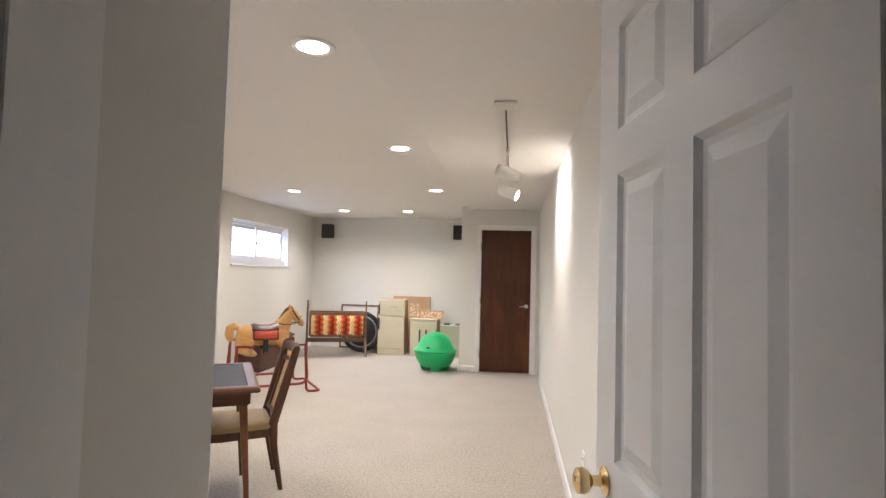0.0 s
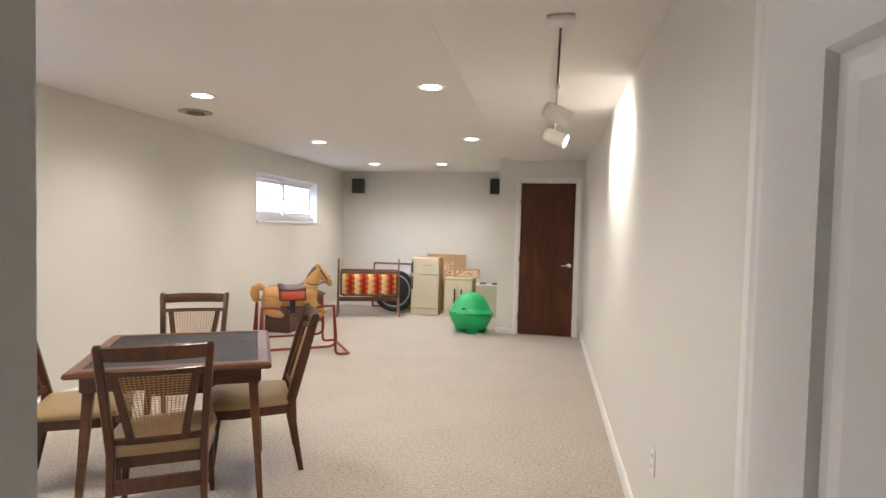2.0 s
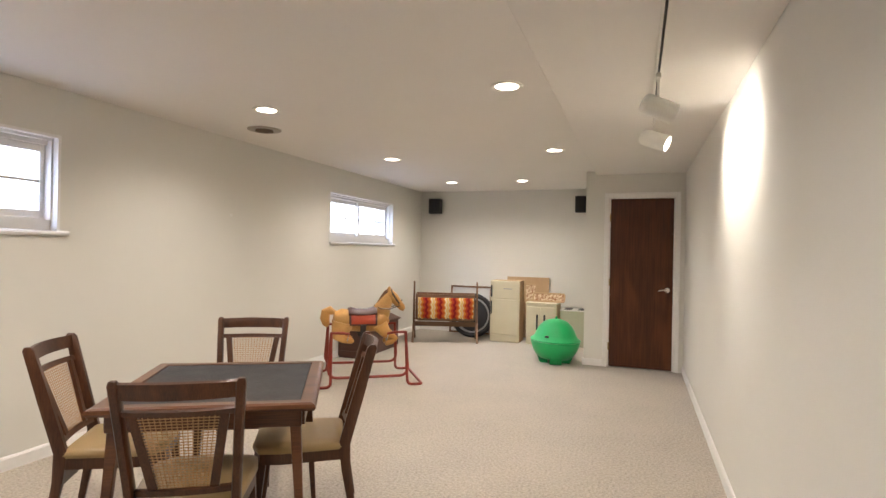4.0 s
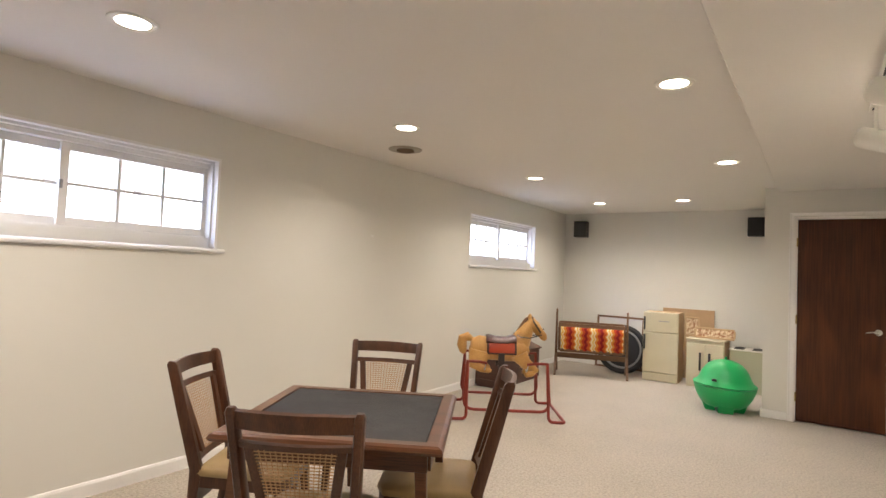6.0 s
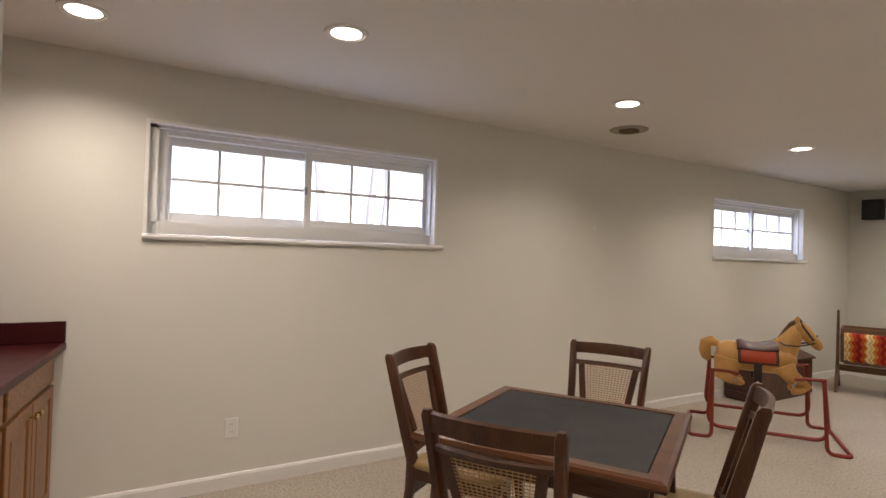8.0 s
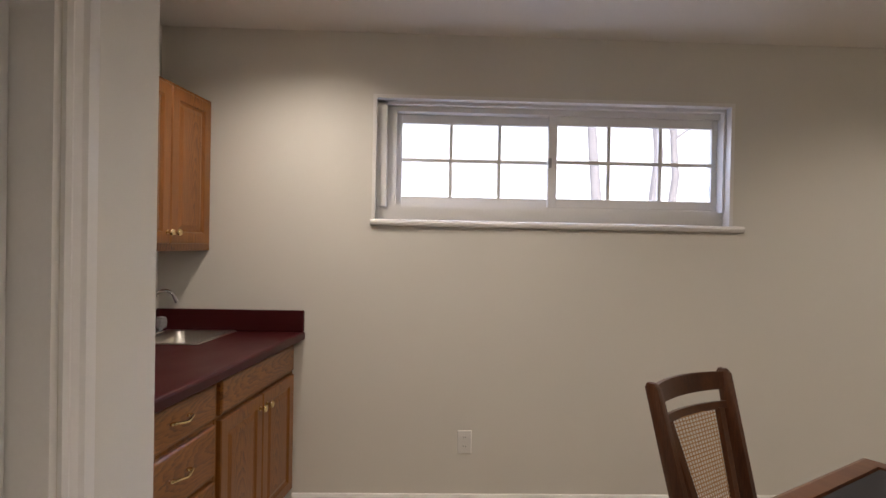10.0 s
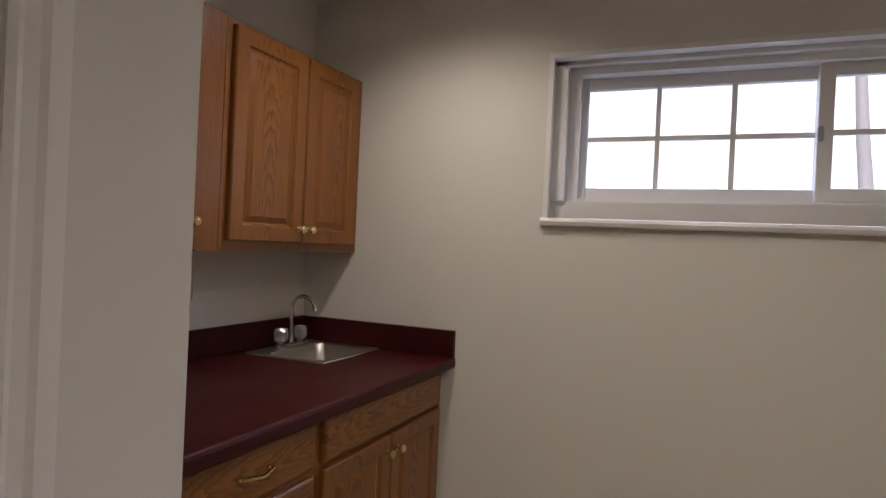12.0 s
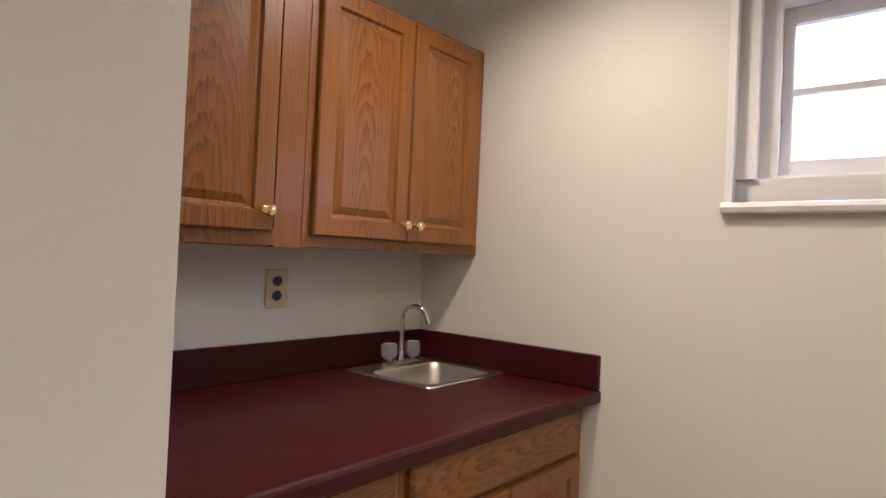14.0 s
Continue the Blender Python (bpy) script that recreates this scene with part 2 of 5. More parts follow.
    t.links.new(mark, bp.inputs["Height"])
    t.links.new(bp.outputs["Normal"], b.inputs["Normal"])
    return m


def carpet_material():
    m, t, b = node_material("carpet")
    co = t.nodes.new("ShaderNodeTexCoord")
    v = t.nodes.new("ShaderNodeTexVoronoi")
    v.inputs["Scale"].default_value = 120
    n1, n2 = t.nodes.new("ShaderNodeTexNoise"), t.nodes.new("ShaderNodeTexNoise")
    n1.inputs["Scale"].default_value, n1.inputs["Detail"].default_value = 2.2, 4
    n2.inputs["Scale"].default_value, n2.inputs["Detail"].default_value = 62, 8
    n2.inputs["Roughness"].default_value = 0.68
    for k in (v, n1, n2):
        t.links.new(co.outputs["Object"], k.inputs["Vector"])
    a = t.nodes.new("ShaderNodeMath")
    a.operation = "MULTIPLY_ADD"
    a.inputs[1].default_value = 0.95
    t.links.new(n2.outputs["Fac"], a.inputs[0])
    c = t.nodes.new("ShaderNodeMath")
    c.operation = "MULTIPLY_ADD"
    c.inputs[1].default_value, c.inputs[2].default_value = 0.11, -0.015
    t.links.new(n1.outputs["Fac"], c.inputs[0])
    t.links.new(c.outputs[0], a.inputs[2])
    ramp = t.nodes.new("ShaderNodeValToRGB")
    e = ramp.color_ramp.elements
    e[0].position, e[0].color = 0.34, (0.20, 0.172, 0.135, 1)
    e[1].position, e[1].color = 0.66, (0.50, 0.43, 0.35, 1)
    k = e.new(0.47)
    k.color = (0.345, 0.305, 0.252, 1)
    t.links.new(a.outputs[0], ramp.inputs["Fac"])
    t.links.new(ramp.outputs["Color"], b.inputs["Base Color"])
    b.inputs["Roughness"].default_value = 0.95
    b.inputs["Sheen Weight"].default_value = 0.25
    h = t.nodes.new("ShaderNodeMath")
    h.operation = "SUBTRACT"
    t.links.new(n2.outputs["Fac"], h.inputs[0])
    t.links.new(v.outputs["Distance"], h.inputs[1])
    bp = t.nodes.new("ShaderNodeBump")
    bp.inputs["Strength"].default_value, bp.inputs["Distance"].default_value = 0.26, 0.008
    t.links.new(h.outputs[0], bp.inputs["Height"])
    t.links.new(bp.outputs["Normal"], b.inputs["Normal"])
    return m


def glass_material():
    m, t, b = node_material("window_glass")
    b.inputs["Base Color"].default_value = (0.97, 0.98, 1.0, 1)
    b.inputs["Roughness"].default_value = 0.0
    b.inputs["IOR"].default_value = 1.45
    b.inputs["Transmission Weight"].default_value = 1.0
    return m


def glow_material(name, colour, strength):
    m, t, b = node_material(name)
    b.inputs["Base Color"].default_value = (0.8, 0.8, 0.8, 1)
    b.inputs["Emission Color"].default_value = (*colour, 1)
    b.inputs["Emission Strength"].default_value = strength
    return m


def afghan_material():
    """Crocheted zigzag stripes running down the blanket."""
    m, t, b = node_material("afghan")
    co = t.nodes.new("ShaderNodeTexCoord")
    sp = t.nodes.new("ShaderNodeSeparateXYZ")
    t.links.new(co.outputs["Object"], sp.inputs[0])
    def math_node(op, a, c=None):
        k = t.nodes.new("ShaderNodeMath")
        k.operation = op
        t.links.new(a, k.inputs[0])
        if c is not None:
            k.inputs[1].default_value = c
        return k.outputs[0]
    zig = math_node("MULTIPLY", math_node("PINGPONG", sp.outputs["Z"], 0.042), 0.62)
    u = t.nodes.new("ShaderNodeMath")
    t.links.new(sp.outputs["X"], u.inputs[0])
    t.links.new(zig, u.inputs[1])
    f = math_node("FRACT", math_node("MULTIPLY", math_node("ADD", u.outputs[0], 5.075), 4.8))
    ramp = t.nodes.new("ShaderNodeValToRGB")
    ramp.color_ramp.interpolation = "CONSTANT"
    bands = [(0.0, (0.26, 0.010, 0.010)), (0.18, (0.52, 0.09, 0.015)), (0.34, (0.70, 0.30, 0.04)), (0.42, (0.82, 0.72, 0.46)),
             (0.53, (0.74, 0.42, 0.05)), (0.61, (0.80, 0.68, 0.42)), (0.69, (0.66, 0.24, 0.03)), (0.84, (0.48, 0.05, 0.012))]
    e = ramp.color_ramp.elements
    e[0].position, e[0].color = bands[0][0], (*bands[0][1], 1)
    e[1].position, e[1].color = bands[1][0], (*bands[1][1], 1)
    for p, c in bands[2:]:
        e.new(p).color = (*c, 1)
    t.links.new(f, ramp.inputs["Fac"])
    t.links.new(ramp.outputs["Color"], b.inputs["Base Color"])
    b.inputs["Roughness"].default_value = 0.95
    n = t.nodes.new("ShaderNodeTexNoise")
    n.inputs["Scale"].default_value = 150
    t.links.new(co.outputs["Object"], n.inputs["Vector"])
    bp = t.nodes.new("ShaderNodeBump")
    bp.inputs["Strength"].default_value, bp.inputs["Distance"].default_value = 0.7, 0.006
    t.links.new(n.outputs["Fac"], bp.inputs["Height"])
    t.links.new(bp.outputs["Normal"], b.inputs["Normal"])
    return m


WALL = surface("wall_paint", (0.71, 0.695, 0.645), (0.675, 0.66, 0.61), 1.6, 0.75, 0.10, 260)
CEIL = surface("ceiling_paint", (0.77, 0.74, 0.70), (0.735, 0.705, 0.665), 1.3, 0.85, 0.14, 220)
TRIM = surface("trim_paint", (0.82, 0.81, 0.79), (0.77, 0.76, 0.74), 4, 0.38, 0.03, 90)
DOORPAINT = surface("door_paint", (0.80, 0.80, 0.80), (0.76, 0.76, 0.765), 3, 0.42, 0.05, 140)
CARPET = carpet_material()
GLASS = glass_material()
WALNUT = wood("dark_stained_door", (0.125, 0.042, 0.0135), (0.090, 0.028, 0.009), (0.048, 0.014, 0.005), "z", 0.6, 0.42, 1.2, 0.15, 0.08, 0.30, 0.45, 0.3)
CHAIRWOOD = wood("walnut_chair", (0.092, 0.034, 0.0135), (0.056, 0.0195, 0.0078), (0.023, 0.0078, 0.0036), "z", 2.0, 0.34, 1.6, 0.3)
TABLEWOOD = wood("walnut_table", (0.130, 0.050, 0.020), (0.092, 0.033, 0.013), (0.042, 0.0155, 0.0065), "x", 1.6, 0.32, 1.5, 0.3)
OAK = oak("honey_oak", "z")
OAKX = oak("honey_oak_across", "x")
CRADLEWOOD = wood("cradle_wood", (0.22, 0.12, 0.06), (0.16, 0.082, 0.04), (0.08, 0.04, 0.02), "x", 1.5, 0.5, 1.5, 0.1)
CHESTWOOD = wood("chest_wood", (0.085, 0.034, 0.022), (0.060, 0.022, 0.014), (0.03, 0.011, 0.008), "x", 1.2, 0.45, 1.5, 0.1)
LEATHER = surface("dark_table_leather", (0.016, 0.015, 0.0175), (0.010, 0.0095, 0.011), 9, 0.46, 0.22, 320)
VINYL = surface("tan_vinyl", (0.35, 0.245, 0.115), (0.28, 0.19, 0.085), 7, 0.45, 0.2, 240)
CANE = surface("woven_cane", (0.50, 0.30, 0.135), (0.36, 0.20, 0.085), 30, 0.6, 0.2, 300)
REDTUBE = surface("red_painted_steel", (0.27, 0.030, 0.015), (0.17, 0.018, 0.010), 14, 0.38, 0.1, 160)
HORSE = surface("tan_horse_plastic", (0.67, 0.405, 0.13), (0.42, 0.195, 0.05), 6, 0.42, 0.08, 90)
MANE = surface("dark_mane_plastic", (0.15, 0.070, 0.028), (0.045, 0.021, 0.010), 12, 0.6, 0.2, 90)
SADDLERED = surface("red_saddle_plastic", (0.50, 0.065, 0.022), (0.38, 0.042, 0.015), 8, 0.35, 0.05, 90)
SADDLEBROWN = surface("brown_saddle_plastic", (0.085, 0.028, 0.018), (0.045, 0.016, 0.011), 9, 0.4, 0.06, 90)
SADDLEBLACK = surface("black_saddle_plastic", (0.030, 0.024, 0.022), (0.018, 0.014, 0.013), 8, 0.35, 0.05, 90)
STEEL = surface("spring_steel", (0.55, 0.55, 0.55), (0.40, 0.39, 0.38), 20, 0.35, 0.05, 120, 1.0)
GREEN = surface("green_toy_plastic", (0.020, 0.47, 0.14), (0.014, 0.40, 0.11), 5, 0.38, 0.06, 120)
CREAM = surface("cream_toy_enamel", (0.62, 0.565, 0.41), (0.55, 0.50, 0.35), 6, 0.42, 0.04, 120)
STOVEGREEN = surface("grey_green_enamel", (0.46, 0.46, 0.33), (0.40, 0.40, 0.28), 6, 0.45, 0.04, 120)
BLACK = surface("black_plastic", (0.022, 0.021, 0.021), (0.014, 0.013, 0.013), 8, 0.5, 0.1, 150)
RUBBER = surface("black_rubber", (0.030, 0.030, 0.033), (0.018, 0.018, 0.020), 12, 0.7, 0.2, 150)
GREYRIM = surface("grey_metal_rim", (0.40, 0.40, 0.405), (0.28, 0.28, 0.285), 12, 0.5, 0.1, 120, 0.3)
CARD = surface("brown_card", (0.50, 0.35, 0.20), (0.44, 0.30, 0.165), 5, 0.9, 0.1, 120)
WHITECARD = surface("white_card", (0.70, 0.69, 0.67), (0.62, 0.61, 0.59), 4, 0.8, 0.05, 120)
TOYPRINT = surface("printed_toy_tray", (0.75, 0.62, 0.42), (0.30, 0.12, 0.05), 26, 0.7, 0.1, 60, spread=0.15)
COUNTER = surface("burgundy_laminate", (0.047, 0.0042, 0.0052), (0.037, 0.0032, 0.0040), 6, 0.40, 0.04, 300)
for k, v in ((COUNTER, 0.28), (LEATHER, 0.26), (CHAIRWOOD, 0.30), (TABLEWOOD, 0.32), (WALNUT, 0.28), (VINYL, 0.35)):
    k.node_tree.nodes["Principled BSDF"].inputs["Specular IOR Level"].default_value = v
SINKSTEEL = surface("brushed_sink_steel", (0.70, 0.67, 0.61), (0.60, 0.57, 0.52), 8, 0.30, 0.04, 400, 1.0, stretch=(1, 8, 1))
CHROME = surface("chrome", (0.80, 0.80, 0.80), (0.72, 0.72, 0.72), 8, 0.08, 0, 100, 1.0, rough_var=0.03)
BRASS = surface("polished_brass", (0.83, 0.66, 0.36), (0.70, 0.52, 0.25), 14, 0.18, 0, 100, 1.0, rough_var=0.05)
IVORY = surface("ivory_plate", (0.58, 0.50, 0.31), (0.53, 0.45, 0.27), 9, 0.4, 0.02, 120)
WHITEPLASTIC = surface("white_plastic", (0.78, 0.77, 0.74), (0.74, 0.73, 0.70), 9, 0.4, 0.02, 120)
WHITEMETAL = surface("white_enamel", (0.78, 0.76, 0.70), (0.72, 0.70, 0.64), 9, 0.4, 0.03, 120)
VENTDARK = surface("brown_vent", (0.17, 0.12, 0.08), (0.10, 0.07, 0.045), 12, 0.5, 0.05, 120, 0.3)
ACRYLIC = surface("clear_knob", (0.80, 0.80, 0.82), (0.70, 0.70, 0.72), 12, 0.12, 0, 120)
ACRYLIC.node_tree.nodes["Principled BSDF"].inputs["Transmission Weight"].default_value = 0.75
LAMPGLOW = glow_material("lamp_glow", (1.0, 0.86, 0.68), 14.0)
AFGHAN = afghan_material()
GROUND = surface("winter_ground", (0.58, 0.56, 0.53), (0.42, 0.40, 0.36), 3, 0.95, 0.4, 40)
VENTRIM = surface("tarnished_vent_rim", (0.40, 0.36, 0.30), (0.26, 0.22, 0.18), 14, 0.5, 0.05, 120, 0.2)
BARK = surface("pale_bark", (0.74, 0.72, 0.76), (0.55, 0.53, 0.57), 5, 0.9, 0.5, 40, stretch=(4, 4, 0.6))

# ---- the large structure ----
structure("floor", slab(-4.80, -0.36, -0.20, 11.30, -0.12, 0.0), CARPET, "cream speckled loop-pile carpet over the whole floor", "carpet")

W1, W2, WZ = (3.107, 4.926), (8.195, 10.010), (1.447, 2.066)
bm = bmesh.new()
for y0, y1, z0, z1 in ((1.80, W1[0], -0.1, 2.6), (W1[0], W1[1], -0.1, WZ[0]), (W1[0], W1[1], WZ[1], 2.6), (W1[1], W2[0], -0.1, 2.6),
                       (W2[0], W2[1], -0.1, WZ[0]), (W2[0], W2[1], WZ[1], 2.6), (W2[1], 11.30, -0.1, 2.6)):
    box(bm, WX - 0.25, WX, y0, y1, z0, z1)
structure("wall_west", bm, WALL, "long pale cream painted wall with two high windows", "wall")

D3 = (2.45, 3.245)
bm = bmesh.new()
for y0, y1, z0, z1 in ((-0.20, D3[0], -0.1, 2.6), (D3[0], D3[1], 2.04, 2.6), (D3[1], 11.30, -0.1, 2.6)):
    box(bm, EX, EX + 0.15, y0, y1, z0, z1)
structure("wall_east", bm, WALL, "long plain off-white painted wall", "wall")
structure("wall_north", slab(WX, EX, NY, NY + 0.15, -0.1, 2.6), WALL, "pale painted end wall", "wall")

ED = (-1.337, -0.602, 2.045)
bm = bmesh.new()
for x0, x1, z0, z1 in ((-1.615, ED[0], -0.1, 2.5), (ED[0], ED[1], ED[2], 2.5), (ED[1], EX, -0.1, 2.5)):
    box(bm, x0, x1, DY, DY + 0.12, z0, z1)
box(bm, -1.615, -1.495, DY + 0.12, NY, -0.1, 2.5)
structure("wall_closet", bm, WALL, "pale painted walls of a corner closet", "wall")

D2 = (-2.990, -2.240)
LEAN = -0.163                    # the partition and kitchenette are not quite square to the window wall
KLEAN = -0.125


def face(x):
    return SY + LEAN * (x - KX)


bm = bmesh.new()
for x0, x1, z0, z1 in ((KX, D2[0], -0.1, 2.5), (D2[0], D2[1], 2.04, 2.5), (D2[1], -1.36, -0.1, 2.5)):
    prism(bm, [(x0, face(x0)), (x1, face(x1)), (x1, face(x1) - 0.14), (x0, face(x0) - 0.14)], "z", z0, z1)
prism(bm, [(KX, face(KX) - 0.14), (KX + 0.12, face(KX + 0.12) - 0.14), (KX + 0.12, 1.72), (KX, 1.72)], "z", -0.1, 2.5)
prism(bm, [(-1.48, face(-1.48) - 0.14), (-1.36, face(-1.36) - 0.14), (-1.36, -0.20), (-1.48, -0.20)], "z", -0.1, 2.5)
structure("wall_south", bm, WALL, "pale painted partition beside the entrance and kitchenette", "wall")
bm = prism(bmesh.new(), [(WX, KY), (KX, KY + KLEAN * (KX - WX)), (KX, KY + KLEAN * (KX - WX) - 0.14), (WX, KY - 0.14)], "z", -0.1, 2.6)
structure("wall_kitchenette", bm, WALL, "pale painted back wall of the kitchenette", "wall")
structure("wall_hall", slab(-1.48, EX, -0.35, -0.20, -0.1, 2.5), WALL, "plain wall at the end of the entrance passage", "wall")

structure("ceiling", slab(-4.80, SOF, -0.35, 11.30, CZ, CZ + 0.13), CEIL, "smooth off-white painted ceiling", "ceiling")
bm = prism(bmesh.new(), [(SOF + 0.0005, CZ - 0.002), (SOF + 0.002, SZ + 0.005), (SOF + 0.007, SZ), (EX + 0.15, SZ), (EX + 0.15, CZ + 0.13), (SOF + 0.0005, CZ + 0.13)], "y", -0.35, 11.30)
structure("ceiling_dropped_strip", bm, CEIL, "slightly lower strip of off-white ceiling", "ceiling")
# door lining of the entrance
bm = bmesh.new()
box(bm, -1.36, -1.338, 1.95, 2.07, 0.0, 2.05, bevel=0.002)
box(bm, -0.530, EX, 1.95, 2.03, 0.0, 2.05, bevel=0.002)
box(bm, -1.36, EX, 1.95, 2.07, 2.05, SZ)
structure("trim_entrance", bm, TRIM, "white painted door lining of the entrance", "door frame")


def board(bm, x0, x1, y0, y1, z0, z1, out):
    """A skirting board with a rounded top; out is the side that faces the room."""
    if out in "ew":
        s = 1 if out == "e" else -1
        xw = x0 if out == "e" else x1
        prism(bm, [(xw, z0), (xw + s * 0.013, z0), (xw + s * 0.013, z1 - 0.016), (xw + s * 0.008, z1 - 0.004), (xw + s * 0.004, z1), (xw, z1)], "y", y0, y1)
    else:
        s = 1 if out == "n" else -1
        yw = y0 if out == "n" else y1
        prism(bm, [(yw, z0), (yw + s * 0.013, z0), (yw + s * 0.013, z1 - 0.016), (yw + s * 0.008, z1 - 0.004), (yw + s * 0.004, z1), (yw, z1)], "x", x0, x1)


BH = 0.085
for nm, a in (("baseboard_west", (WX, 0, 2.74, NY, 0, BH, "e")), ("baseboard_east", (0, EX, 3.335, DY, 0, BH, "w")),
              ("baseboard_north", (WX + 0.014, -1.629, 0, NY, 0, BH, "s")), ("baseboard_closet_side", (0, -1.615, DY, NY - 0.014, 0, BH, "w")),
              ("baseboard_closet_front", (-1.628, -1.397, 0, DY, 0, BH, "s"))):
    bm = bmesh.new()
    board(bm, *a[:6], a[6])
    structure(nm, bm, TRIM, "white painted skirting board", "baseboard")


def casing(bm, w, h, inner):
    """Moulded casing round an opening w wide and h high, in the plane y = 0, standing proud towards -y."""
    prof = ((0, 0), (0, 0.010), (0.012, 0.014), (0.020, 0.010), (0.040, 0.012), (0.050, 0.018), (inner, 0.018), (inner, 0))
    rings = []
    for corner in range(4):
        r = []
        for d, o in prof:
            x = (-w / 2 - d) if corner in (0, 1) else (w / 2 + d)
            z = 0.0 if corner in (0, 3) else h + d
            r.append((x, -o, z))
        rings.append(r)
    return loft(bm, rings)


def panel_door(name, m, w, h, material, label, knob_side=1, six=True):
    """A door leaf: hinge edge at x = 0, leaf along +x, thickness along y, with raised panels on both faces."""
    d = thing(name, m, label, "door", kind="structure")
    t = 0.035
    bm = bmesh.new()
    st, mul = 0.115, 0.10
    cw = (w - 2 * st - mul) / 2
    cols = ((st, st + cw), (st + cw + mul, w - st))
    tiers = ((0.23, 0.85), (1.00, 1.597), (1.690, h - 0.115))
    box(bm, 0, st, -t / 2, t / 2, 0, h)
    box(bm, w - st, w, -t / 2, t / 2, 0, h)
    box(bm, st + cw, st + cw + mul, -t / 2, t / 2, 0, h)
    for x0, x1 in cols:
        z = 0.0
        for a, b in tiers:
            box(bm, x0, x1, -t / 2, t / 2, z, a)
            z = b
        box(bm, x0, x1, -t / 2, t / 2, z, h)
    part("leaf", bm, material, d)
    for x0, x1 in cols:
        for a, b in tiers:
            bm = bmesh.new()
            for s in (-1, 1):
                rings = []
                for ins, dep in ((0.0, t / 2), (0.010, t / 2 - 0.010), (0.022, t / 2 - 0.011), (0.050, t / 2 - 0.004)):
                    rings.append([(x0 + ins, s * dep, a + ins), (x1 - ins, s * dep, a + ins), (x1 - ins, s * dep, b - ins), (x0 + ins, s * dep, b - ins)])
                rows = [[bm.verts.new(p) for p in r] for r in rings]
                for r1, r2 in zip(rows, rows[1:]):
                    for i in range(4):
                        bm.faces.new((r1[i], r1[(i + 1) % 4], r2[(i + 1) % 4], r2[i]))
                bm.faces.new(rows[-1])
            part("panel", bm, material, d)
    if knob_side:
        bm = bmesh.new()
        for s in (-1, 1):
            prof = [(0.030, 0.0), (0.031, 0.004), (0.024, 0.008), (0.012, 0.012), (0.011, 0.030), (0.022, 0.038), (0.028, 0.050), (0.026, 0.062), (0.014, 0.069), (0.004, 0.070)]
            loft(bm, [[(w - 0.065 + r * math.cos(2 * math.pi * i / 18), s * (t / 2 + q), 0.945 + r * math.sin(2 * math.pi * i / 18)) for i in range(18)] for r, q in prof])
        part("knob", bm, BRASS, d, "polished brass door knob", smooth=True)
    return d


# entrance door, opened wide
hinge, free = Vector((-0.530, 2.035)), Vector((-0.655, 2.795))
ang = math.degrees(math.atan2(free.y - hinge.y, free.x - hinge.x))
panel_door("door_1", pose(hinge.x, hinge.y, 0.012, 0, 0, ang), (free - hinge).length, 2.03, DOORPAINT, "white six-panel door standing wide open with brass knob")

# door in the long plain wall, closed
d3 = thing("door_2", pose(EX, (D3[0] + D3[1]) / 2, 0, 0, 0, -90), "closed white door with moulded casing", "door", kind="structure")
w3 = D3[1] - D3[0]
part("frame", casing(bmesh.new(), w3, 2.04, 0.085), TRIM, d3)
part("leaf", slab(-w3 / 2 + 0.003, w3 / 2 - 0.003, 0.004, 0.04, 0.01, 2.035, bevel=0.002), DOORPAINT, d3)

# door in the partition, closed, set back in its lining
bm = prism(bmesh.new(), [(KX, face(KX) + 0.001), (-3.068, face(-3.068) + 0.001), (-3.068, face(-3.068) + 0.013), (KX, face(KX) + 0.013)], "z", 0.0, BH)
structure("baseboard_partition", bm, TRIM, "white painted skirting board", "baseboard")
TURN = math.degrees(math.atan(LEAN))
d2 = thing("door_3", pose((D2[0] + D2[1]) / 2, face((D2[0] + D2[1]) / 2), 0, 0, 0, 180 + TURN), "closed white door deep in its moulded casing", "door", kind="structure")
w2 = (D2[1] - D2[0]) * 1.013
part("frame", casing(bmesh.new(), w2, 2.04, 0.078), TRIM, d2)
bm = bmesh.new()
box(bm, -w2 / 2, -w2 / 2 + 0.018, 0.002, 0.15, 0, 2.04)
box(bm, w2 / 2 - 0.018, w2 / 2, 0.002, 0.15, 0, 2.04)
part("lining", bm, TRIM, d2)
part("leaf", slab(-w2 / 2 + 0.021, w2 / 2 - 0.021, 0.10, 0.135, 0.01, 2.03, bevel=0.002), DOORPAINT, d2)

# closet door, dark flush slab
ed = thing("door_4", pose((ED[0] + ED[1]) / 2, DY, 0), "dark walnut-stained flush closet door in white casing", "door", kind="structure")
we = ED[1] - ED[0]
part("frame", casing(bmesh.new(), we, ED[2], 0.057), TRIM, ed, "white painted casing")
bm = bmesh.new()
box(bm, -we / 2, -we / 2 + 0.012, 0.001, 0.12, 0, ED[2])
box(bm, we / 2 - 0.012, we / 2, 0.001, 0.12, 0, ED[2])
box(bm, -we / 2 + 0.012, we / 2 - 0.012, 0.001, 0.12, ED[2] - 0.012, ED[2])
part("lining", bm, TRIM, ed)
leaf = part("leaf", slab(-we / 2 + 0.015, we / 2 - 0.015, 0.012, 0.047, 0.012, ED[2] - 0.015, bevel=0.002), WALNUT, ed, "dark walnut-stained slab")
bm = bmesh.new()
